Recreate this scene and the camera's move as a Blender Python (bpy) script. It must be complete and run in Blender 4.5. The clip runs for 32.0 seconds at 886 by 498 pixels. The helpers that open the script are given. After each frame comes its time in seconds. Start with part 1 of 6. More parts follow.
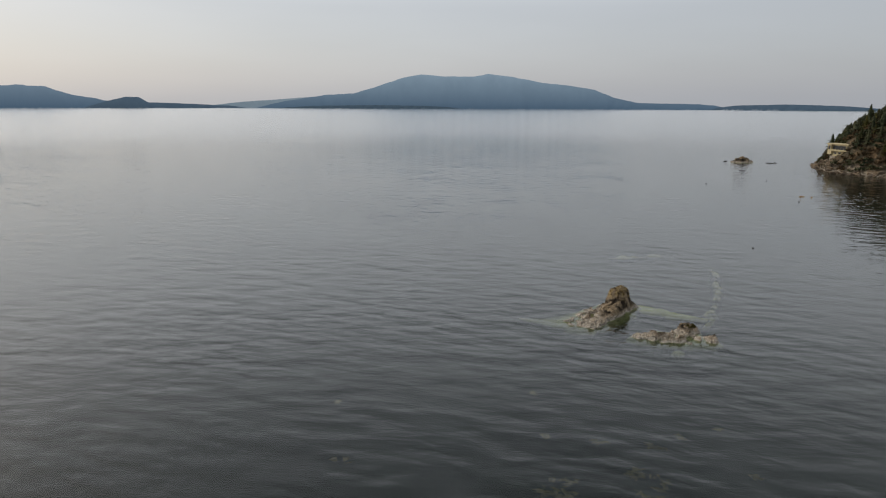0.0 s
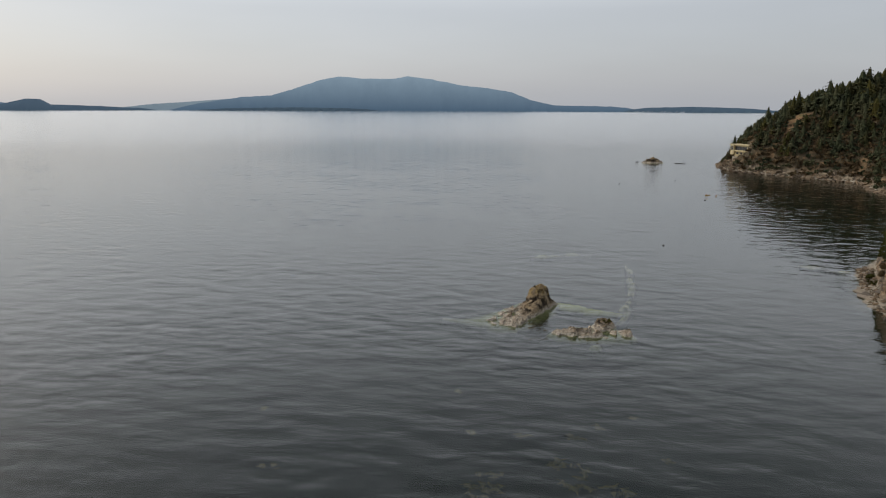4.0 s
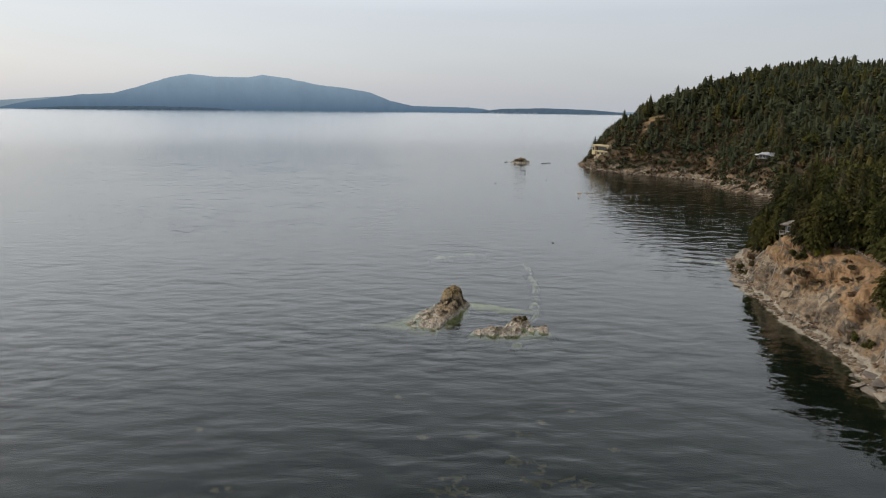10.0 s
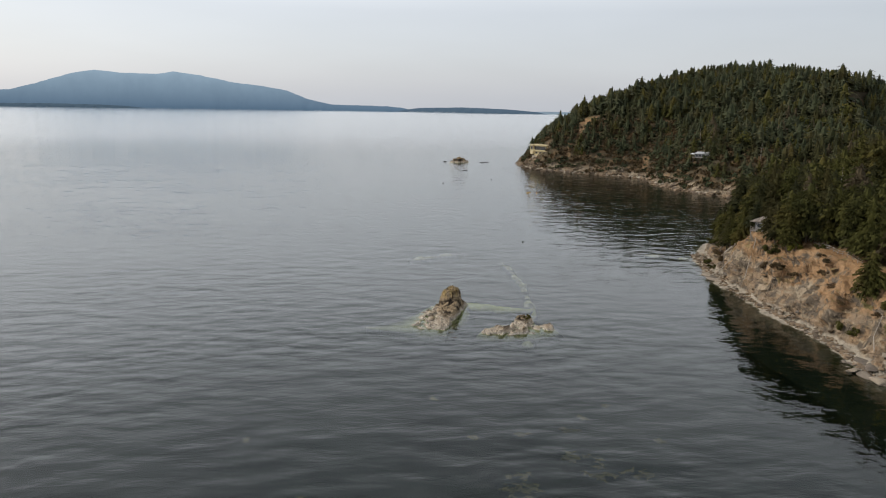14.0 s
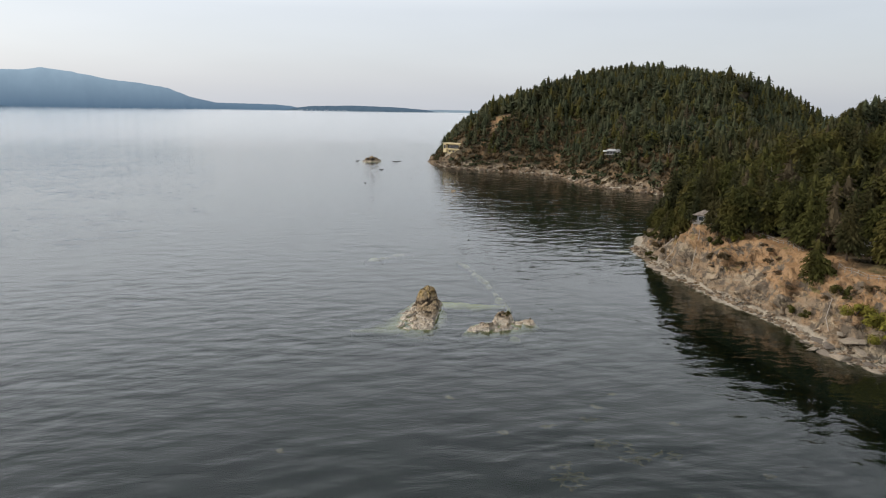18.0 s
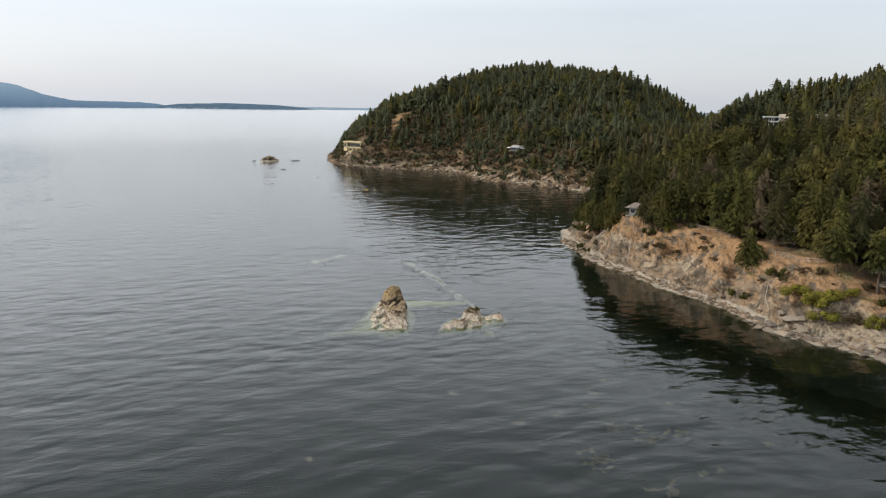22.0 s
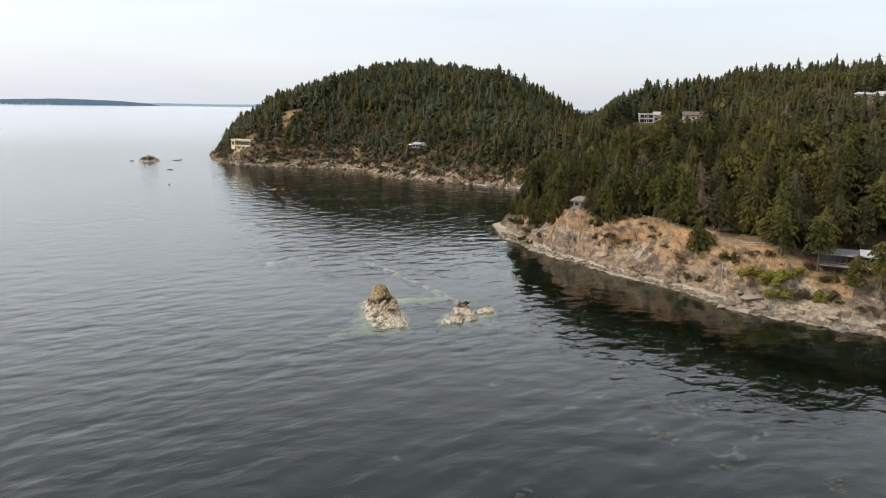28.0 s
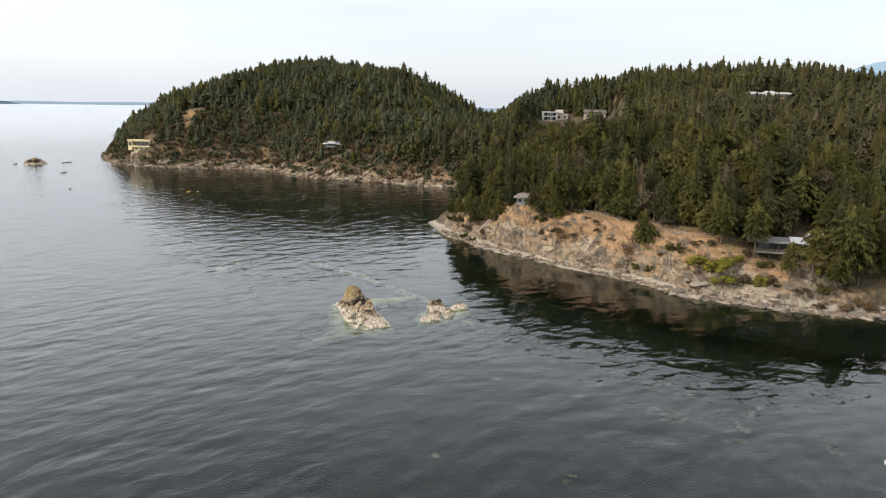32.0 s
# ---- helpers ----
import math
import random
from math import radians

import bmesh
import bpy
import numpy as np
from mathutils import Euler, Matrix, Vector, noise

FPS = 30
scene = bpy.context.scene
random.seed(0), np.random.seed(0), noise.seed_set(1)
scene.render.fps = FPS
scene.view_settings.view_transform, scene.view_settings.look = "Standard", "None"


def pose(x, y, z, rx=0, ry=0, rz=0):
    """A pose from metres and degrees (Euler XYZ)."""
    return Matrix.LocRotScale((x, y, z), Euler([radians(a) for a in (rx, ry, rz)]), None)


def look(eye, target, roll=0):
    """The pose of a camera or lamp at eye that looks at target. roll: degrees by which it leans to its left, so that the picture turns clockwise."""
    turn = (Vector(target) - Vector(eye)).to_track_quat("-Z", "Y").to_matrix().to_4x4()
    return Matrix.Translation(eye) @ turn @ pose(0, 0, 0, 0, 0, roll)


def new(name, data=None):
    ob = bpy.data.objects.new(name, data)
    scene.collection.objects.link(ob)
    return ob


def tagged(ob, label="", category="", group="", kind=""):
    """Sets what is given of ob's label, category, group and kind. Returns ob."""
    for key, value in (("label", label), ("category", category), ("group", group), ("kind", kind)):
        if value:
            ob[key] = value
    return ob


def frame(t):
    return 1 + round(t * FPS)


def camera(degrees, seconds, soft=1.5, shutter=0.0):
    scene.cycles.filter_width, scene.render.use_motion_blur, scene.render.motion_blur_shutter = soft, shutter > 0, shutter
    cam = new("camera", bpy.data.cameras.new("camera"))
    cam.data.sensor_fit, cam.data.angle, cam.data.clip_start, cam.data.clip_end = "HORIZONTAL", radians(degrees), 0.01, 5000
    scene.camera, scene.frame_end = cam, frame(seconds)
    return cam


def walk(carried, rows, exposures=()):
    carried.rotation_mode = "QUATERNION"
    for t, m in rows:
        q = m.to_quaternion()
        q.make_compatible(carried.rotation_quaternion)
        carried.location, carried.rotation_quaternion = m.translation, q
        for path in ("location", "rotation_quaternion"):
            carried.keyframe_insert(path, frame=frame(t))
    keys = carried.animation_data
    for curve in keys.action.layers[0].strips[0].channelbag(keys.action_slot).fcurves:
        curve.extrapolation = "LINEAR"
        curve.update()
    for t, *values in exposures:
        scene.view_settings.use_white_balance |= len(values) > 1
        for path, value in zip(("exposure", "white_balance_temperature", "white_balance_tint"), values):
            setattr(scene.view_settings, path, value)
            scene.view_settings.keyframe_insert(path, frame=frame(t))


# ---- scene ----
cam = camera(63.1, 32.0, soft=1.1)
PATH = [
    (0, (15.62, -155.464, 44.071), (14.9543, -153.621, 43.67), 0.22),
    (0.5, (15.851, -155.755, 44.195), (15.2035, -153.904, 43.7947), 0.24),
    (1, (16.083, -156.076, 44.316), (15.4555, -154.219, 43.9174), 0.24),
    (1.5, (16.095, -156.389, 44.338), (15.4902, -154.525, 43.9393), 0.23),
    (2, (16.092, -156.695, 44.444), (15.5137, -154.822, 44.0461), 0.23),
    (2.5, (16.126, -156.959, 44.512), (15.578, -155.077, 44.1149), 0.23),
    (3, (16.14, -157.116, 44.525), (15.6192, -155.227, 44.1286), 0.22),
    (3.5, (16.078, -157.188, 44.519), (15.5837, -155.291, 44.1238), 0.23),
    (5.5, (15.814, -157.267, 44.66), (15.4758, -155.335, 44.2662), 0.31),
    (6, (15.481, -157.381, 44.679), (15.1832, -155.442, 44.2854), 0.33),
    (6.5, (14.917, -157.506, 44.801), (14.6577, -155.561, 44.4073), 0.34),
    (7, (14.182, -157.732, 44.77), (13.961, -155.783, 44.379), 0.2),
    (7.5, (13.008, -157.943, 44.835), (12.807, -155.992, 44.445), 0.2),
    (8, (11.606, -158.121, 44.899), (11.426, -156.168, 44.509), 0.3),
    (8.5, (10.052, -158.302, 44.943), (9.893, -156.346, 44.553), 0.4),
    (9, (8.376, -158.528, 45), (8.237, -156.572, 44.609), 0.5),
    (9.5, (6.461, -158.692, 45.098), (6.35, -156.734, 44.706), 0.6),
    (10, (4.498, -158.833, 45.203), (4.415, -156.873, 44.812), 0.7),
    (10.5, (2.437, -158.938, 45.337), (2.382, -156.977, 44.945), 0.7),
    (11, (0.268, -159.013, 45.478), (0.24, -157.052, 45.086), 0.8),
    (11.5, (-1.942, -159.123, 45.434), (-1.941, -157.161, 45.043), 0.8),
    (12, (-4.174, -159.225, 45.435), (-4.147, -157.263, 45.044), 0.9),
    (12.5, (-6.471, -159.315, 45.462), (-6.415, -157.354, 45.072), 0.9),
    (13, (-8.765, -159.474, 45.46), (-8.681, -157.514, 45.07), 0.9),
    (13.5, (-11.209, -159.526, 45.583), (-11.097, -157.567, 45.193), 1),
    (14, (-13.63, -159.652, 45.689), (-13.488, -157.695, 45.298), 1),
    (14.5, (-16.045, -159.713, 45.773), (-15.869, -157.76, 45.383), 1),
    (16.5, (-25.815, -159.572, 46.111), (-25.485, -157.639, 45.72), 1.1),
    (17, (-28.204, -159.341, 46.142), (-27.84, -157.414, 45.751), 1.1),
    (17.5, (-30.488, -159.005, 46.154), (-30.088, -157.085, 45.764), 1),
    (18, (-32.757, -158.549, 46.201), (-32.32, -156.637, 45.81), 1),
    (18.5, (-35.11, -158.085, 46.298), (-34.633, -156.182, 45.907), 1),
    (19, (-37.5, -157.582, 46.445), (-36.982, -155.69, 46.052), 0.9),
    (19.5, (-39.815, -157.157, 46.457), (-39.258, -155.276, 46.065), 0.8),
    (20, (-42.126, -156.68, 46.511), (-41.53, -154.812, 46.118), 0.8),
    (20.5, (-44.437, -156.149, 46.54), (-43.802, -154.294, 46.147), 0.8),
    (21, (-46.82, -155.521, 46.581), (-46.145, -153.68, 46.187), 0.8),
    (21.5, (-49.265, -154.942, 46.617), (-48.552, -153.116, 46.223), 0.8),
    (22, (-51.758, -154.308, 46.652), (-51.005, -152.498, 46.258), 0.8),
    (22.5, (-54.294, -153.572, 46.659), (-53.501, -151.778, 46.265), 0.8),
    (23, (-56.732, -152.753, 46.668), (-55.9, -150.978, 46.274), 0.9),
    (23.5, (-59.039, -151.969, 46.612), (-58.17, -150.212, 46.218), 0.9),
    (24, (-61.339, -151.142, 46.541), (-60.431, -149.403, 46.147), 0.9),
    (24.5, (-63.588, -150.185, 46.484), (-62.649, -148.464, 46.09), 0.9),
    (25, (-65.795, -149.07, 46.441), (-64.831, -147.362, 46.047), 0.9),
    (25.5, (-67.998, -147.973, 46.414), (-67.014, -146.277, 46.021), 1),
    (27.5, (-76.791, -143.535, 46.549), (-75.718, -141.895, 46.153), 1),
    (28, (-78.899, -142.501, 46.621), (-77.802, -140.876, 46.224), 1),
    (28.5, (-81.088, -141.423, 46.479), (-79.953, -139.824, 46.084), 1),
    (29, (-83.259, -140.274, 46.36), (-82.083, -138.705, 45.967), 1),
    (29.5, (-85.378, -138.985, 46.295), (-84.177, -137.436, 45.901), 1.1),
    (30, (-87.395, -137.624, 46.282), (-86.163, -136.098, 45.889), 1.1),
    (30.5, (-89.361, -136.225, 46.301), (-88.098, -134.725, 45.909), 1.1),
    (31, (-91.361, -134.816, 46.399), (-90.067, -133.343, 46.006), 1.1),
    (31.5, (-93.395, -133.347, 46.615), (-92.075, -131.897, 46.221), 1),
    (32, (-95.355, -131.811, 46.954), (-94.015, -130.381, 46.556), 1),
]
walk(cam, [(t, look(eye, target, roll)) for t, eye, target, roll in PATH],
     [(0, -0.60), (6, -0.43), (9, -0.28), (13, -0.12), (19, 0.10), (23, 0.27), (28, 0.45), (32, 0.55)])

# ---- sky, sun and exposure ----
SUN_ELEVATION, SUN_AZIMUTH = 38.0, 287.0      # degrees; azimuth clockwise from +y


def make_world():
    world = bpy.data.worlds.new("overcast_sky")
    world.use_nodes = True
    scene.world = world
    nt = world.node_tree
    nt.nodes.clear()
    out = nt.nodes.new("ShaderNodeOutputWorld")
    sky = nt.nodes.new("ShaderNodeTexSky")
    sky.sky_type, sky.sun_disc = "NISHITA", False
    sky.sun_elevation, sky.sun_rotation = radians(SUN_ELEVATION), radians(SUN_AZIMUTH)
    sky.dust_density, sky.air_density = 2.5, 1.0
    clear = nt.nodes.new("ShaderNodeBackground")
    clear.inputs["Strength"].default_value = 0.05
    nt.links.new(sky.outputs[0], clear.inputs["Color"])
    # the veil of high cloud: a little darker and warmer just over the horizon
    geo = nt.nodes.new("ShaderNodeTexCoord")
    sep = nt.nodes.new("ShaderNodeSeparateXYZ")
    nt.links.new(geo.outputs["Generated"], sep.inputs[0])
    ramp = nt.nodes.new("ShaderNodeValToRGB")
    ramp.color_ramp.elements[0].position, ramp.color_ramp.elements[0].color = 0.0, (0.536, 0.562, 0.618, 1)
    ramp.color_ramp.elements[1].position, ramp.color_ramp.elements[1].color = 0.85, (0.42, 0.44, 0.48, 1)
    # includes a brighter band above the view, added to lighten the water's reflection
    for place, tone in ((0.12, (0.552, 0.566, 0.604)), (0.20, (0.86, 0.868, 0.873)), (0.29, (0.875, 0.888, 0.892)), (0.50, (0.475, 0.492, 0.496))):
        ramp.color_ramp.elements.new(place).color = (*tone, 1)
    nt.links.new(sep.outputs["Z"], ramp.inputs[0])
    cloud = nt.nodes.new("ShaderNodeTexNoise")
    cloud.inputs["Scale"].default_value, cloud.inputs["Detail"].default_value = 2.2, 4
    stretch = nt.nodes.new("ShaderNodeMapping")
    stretch.inputs["Scale"].default_value = (1, 1, 5)
    nt.links.new(geo.outputs["Generated"], stretch.inputs[0])
    nt.links.new(stretch.outputs[0], cloud.inputs["Vector"])
    amount = nt.nodes.new("ShaderNodeMapRange")
    amount.inputs["From Min"].default_value, amount.inputs["From Max"].default_value = 0.3, 0.7
    amount.inputs["To Min"].default_value, amount.inputs["To Max"].default_value = 0.95, 1.05
    nt.links.new(cloud.outputs["Fac"], amount.inputs["Value"])
    # the thin cloud glows round the hidden sun
    toward = nt.nodes.new("ShaderNodeVectorMath")
    toward.operation = "DOT_PRODUCT"
    a, e = radians(SUN_AZIMUTH), radians(SUN_ELEVATION)
    toward.inputs[1].default_value = (math.sin(a) * math.cos(e), math.cos(a) * math.cos(e), math.sin(e))
    nt.links.new(geo.outputs["Generated"], toward.inputs[0])
    glow = nt.nodes.new("ShaderNodeMapRange")
    glow.interpolation_type = "SMOOTHSTEP"
    glow.inputs["From Min"].default_value, glow.inputs["From Max"].default_value = -0.7, 0.9
    glow.inputs["To Min"].default_value, glow.inputs["To Max"].default_value = 0.82, 1.10
    nt.links.new(toward.outputs["Value"], glow.inputs["Value"])
    total = nt.nodes.new("ShaderNodeMath")
    total.operation = "MULTIPLY"
    nt.links.new(glow.outputs[0], total.inputs[0])
    nt.links.new(amount.outputs[0], total.inputs[1])
    amount = total
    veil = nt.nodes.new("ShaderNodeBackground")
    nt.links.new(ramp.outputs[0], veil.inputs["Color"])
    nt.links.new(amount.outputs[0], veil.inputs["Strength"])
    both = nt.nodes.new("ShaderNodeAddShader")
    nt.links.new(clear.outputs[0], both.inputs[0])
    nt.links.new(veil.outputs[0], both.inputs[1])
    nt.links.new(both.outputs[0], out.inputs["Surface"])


make_world()
sun = new("sun", bpy.data.lights.new("sun", "SUN"))
sun.data.energy, sun.data.angle, sun.data.color = 2.0, radians(10), (1.0, 0.94, 0.85)
_a, _e = radians(SUN_AZIMUTH), radians(SUN_ELEVATION)
sun.matrix_world = look((0, 0, 300), (-300 * math.sin(_a) * math.cos(_e), -300 * math.cos(_a) * math.cos(_e), 300 - 300 * math.sin(_e)))


# ---- materials ----
class Mat:
    """A node material under construction."""

    def __init__(self, name, rough=0.8, metal=0.0, spec=0.3):
        self.m = bpy.data.materials.new(name)
        self.m.use_nodes = True
        self.nt = self.m.node_tree
        self.b = self.nt.nodes["Principled BSDF"]
        self.b.inputs["Roughness"].default_value = rough
        self.b.inputs["Metallic"].default_value = metal
        self.b.inputs["Specular IOR Level"].default_value = spec
        self.geo = self.nt.nodes.new("ShaderNodeNewGeometry")

    def link(self, a, b):
        self.nt.links.new(a, b)

    def noise(self, scale, detail=4, rough=0.55, stretch=None, kind="Fac", shift=0.0):
        n = self.nt.nodes.new("ShaderNodeTexNoise")
        n.inputs["Scale"].default_value, n.inputs["Detail"].default_value, n.inputs["Roughness"].default_value = scale, detail, rough
        mp = self.nt.nodes.new("ShaderNodeMapping")
        mp.inputs["Scale"].default_value = stretch or (1, 1, 1)
        mp.inputs["Location"].default_value = (shift, shift * 0.7, shift * 0.3)
        self.link(self.geo.outputs["Position"], mp.inputs[0])
        self.link(mp.outputs[0], n.inputs["Vector"])
        return n.outputs[kind]

    def voronoi(self, scale, feature="F1", stretch=None, out="Distance"):
        n = self.nt.nodes.new("ShaderNodeTexVoronoi")
        n.feature = feature
        n.inputs["Scale"].default_value = scale
        mp = self.nt.nodes.new("ShaderNodeMapping")
        mp.inputs["Scale"].default_value = stretch or (1, 1, 1)
        self.link(self.geo.outputs["Position"], mp.inputs[0])
        self.link(mp.outputs[0], n.inputs["Vector"])
        return n.outputs[out]

    def range(self, value, a, b, c=0.0, d=1.0, smooth=True):
        n = self.nt.nodes.new("ShaderNodeMapRange")
        n.interpolation_type = "SMOOTHSTEP" if smooth else "LINEAR"
        for key, v in zip(("From Min", "From Max", "To Min", "To Max"), (a, b, c, d)):
            n.inputs[key].default_value = v
        self.link(value, n.inputs["Value"])
        return n.outputs[0]

    def math(self, op, a, b):
        n = self.nt.nodes.new("ShaderNodeMath")
        n.operation = op
        for i, v in enumerate((a, b)):
            if isinstance(v, (int, float)):
                n.inputs[i].default_value = v
            else:
                self.link(v, n.inputs[i])
        return n.outputs[0]

    def mix(self, fac, a, b, blend="MIX"):
        n = self.nt.nodes.new("ShaderNodeMix")
        n.data_type, n.blend_type = "RGBA", blend
        for sock, v in ((n.inputs[0], fac), (n.inputs[6], a), (n.inputs[7], b)):
            if isinstance(v, (int, float)):
                sock.default_value = v
            elif isinstance(v, tuple):
                sock.default_value = (*v, 1)
            else:
                self.link(v, sock)
        return n.outputs[2]

    def xyz(self, axis, what="Position"):
        s = self.nt.nodes.new("ShaderNodeSeparateXYZ")
        self.link(self.geo.outputs[what], s.inputs[0])
        return s.outputs[axis]

    def random(self, island=False):
        if island:
            return self.geo.outputs["Random Per Island"]
        if not hasattr(self, "info"):
            self.info = self.nt.nodes.new("ShaderNodeObjectInfo")
        return self.info.outputs["Random"]

    def bump(self, height, strength=0.5, distance=0.1):
        n = self.nt.nodes.new("ShaderNodeBump")
        n.inputs["Strength"].default_value, n.inputs["Distance"].default_value = strength, distance
        self.link(height, n.inputs["Height"])
        self.link(n.outputs[0], self.b.inputs["Normal"])
        return n

    def colour(self, c):
        if isinstance(c, tuple):
            self.b.inputs["Base Color"].default_value = (*c, 1)
        else:
            self.link(c, self.b.inputs["Base Color"])
        return self


def plain(name, c, rough=0.7, metal=0.0, spec=0.3, vary=0.18, scale=1.5):
    """A painted or sawn surface with weathering at two scales."""
    k = Mat(name, rough, metal, spec)
    n = k.math("ADD", k.math("MULTIPLY", k.noise(scale, 5), 0.6), k.math("MULTIPLY", k.noise(scale * 9, 3), 0.4))
    dark = tuple(v * (1 - vary * 1.6) for v in c)
    light = tuple(min(v * (1 + vary), 0.9) for v in c)
    k.colour(k.mix(k.range(n, 0.35, 0.65), dark, light))
    k.bump(n, 0.15, 0.02)
    return k.m


def water_material():
    k = Mat("sea_water", 0.06, 0, 0.5)
    nt = k.nt
    nt.nodes.remove(k.b)
    out = nt.nodes["Material Output"]
    # swell, ripples and cat's-paws: three sizes of waves, running a little off the y axis
    rot = nt.nodes.new("ShaderNodeMapping")
    rot.inputs["Rotation"].default_value = (0, 0, radians(-20))
    rot.inputs["Scale"].default_value = (0.60, 1.0, 1.0)
    k.link(k.geo.outputs["Position"], rot.inputs[0])

    def wave(scale, detail, rough):
        n = nt.nodes.new("ShaderNodeTexNoise")
        n.inputs["Scale"].default_value, n.inputs["Detail"].default_value, n.inputs["Roughness"].default_value = scale, detail, rough
        k.link(rot.outputs[0], n.inputs["Vector"])
        return n.outputs["Fac"]

    # wind-ruffled and slack patches, calmer water in the lee of the bluff and the headland
    ruffled = k.range(k.noise(0.011, 4, 0.55, (1, 2.2, 1)), 0.36, 0.66, 0.80, 1.25)
    lee = k.range(k.math("ADD", k.xyz("X"), k.math("MULTIPLY", k.noise(0.02, 2, 0.5), 40.0)), 25.0, 85.0, 1.0, 0.56)
    cove = k.range(k.xyz("Y"), 70.0, 170.0)
    lee = k.math("ADD", k.math("MULTIPLY", lee, k.math("SUBTRACT", 1.0, cove)), k.math("MULTIPLY", cove, 0.95))
    calm = k.math("MULTIPLY", ruffled, lee)
    away = nt.nodes.new("ShaderNodeVectorMath")
    away.operation = "LENGTH"
    k.link(k.geo.outputs["Position"], away.inputs[0])
    distance = away.outputs["Value"]
    big, mid, small = wave(0.20, 1, 0.4), wave(0.46, 2, 0.5), wave(1.6, 2, 0.5)
    near_only = k.range(distance, 90.0, 330.0, 0.06, 0.0)
    h = k.math("ADD", k.math("MULTIPLY", big, 0.85), k.math("ADD", k.math("MULTIPLY", mid, 0.42), k.math("MULTIPLY", small, near_only)))
    bump = nt.nodes.new("ShaderNodeBump")
    bump.inputs["Distance"].default_value = 0.35
    k.link(calm, bump.inputs["Strength"])
    k.link(h, bump.inputs["Height"])
    body = nt.nodes.new("ShaderNodeBsdfDiffuse")
    murk = k.mix(k.range(k.noise(0.02, 3), 0.35, 0.65), (0.006, 0.013, 0.008), (0.009, 0.016, 0.009))
    k.link(murk, body.inputs["Color"])
    clear = nt.nodes.new("ShaderNodeBsdfTransparent")
    clear.inputs["Color"].default_value = (0.90, 0.94, 0.80, 1)
    under = nt.nodes.new("ShaderNodeMixShader")
    under.inputs[0].default_value = 0.80
    k.link(body.outputs[0], under.inputs[1])
    k.link(clear.outputs[0], under.inputs[2])
    gloss = nt.nodes.new("ShaderNodeBsdfGlossy")
    gloss.inputs["Color"].default_value = (1, 1, 1, 1)
    gloss.inputs["Roughness"].default_value = 0.05
    k.link(bump.outputs[0], gloss.inputs["Normal"])
    # the open bay is wind-ruffled, the cove and its approaches are smoother
    k.link(k.range(distance, 200.0, 1000.0, 0.03, 0.17), gloss.inputs["Roughness"])
    fres = nt.nodes.new("ShaderNodeFresnel")
    fres.inputs["IOR"].default_value = 1.40
    k.link(bump.outputs[0], fres.inputs["Normal"])
    mixed = nt.nodes.new("ShaderNodeMixShader")
    k.link(fres.outputs[0], mixed.inputs[0])
    k.link(under.outputs[0], mixed.inputs[1])
    k.link(gloss.outputs[0], mixed.inputs[2])
    k.link(mixed.outputs[0], out.inputs["Surface"])
    return k.m


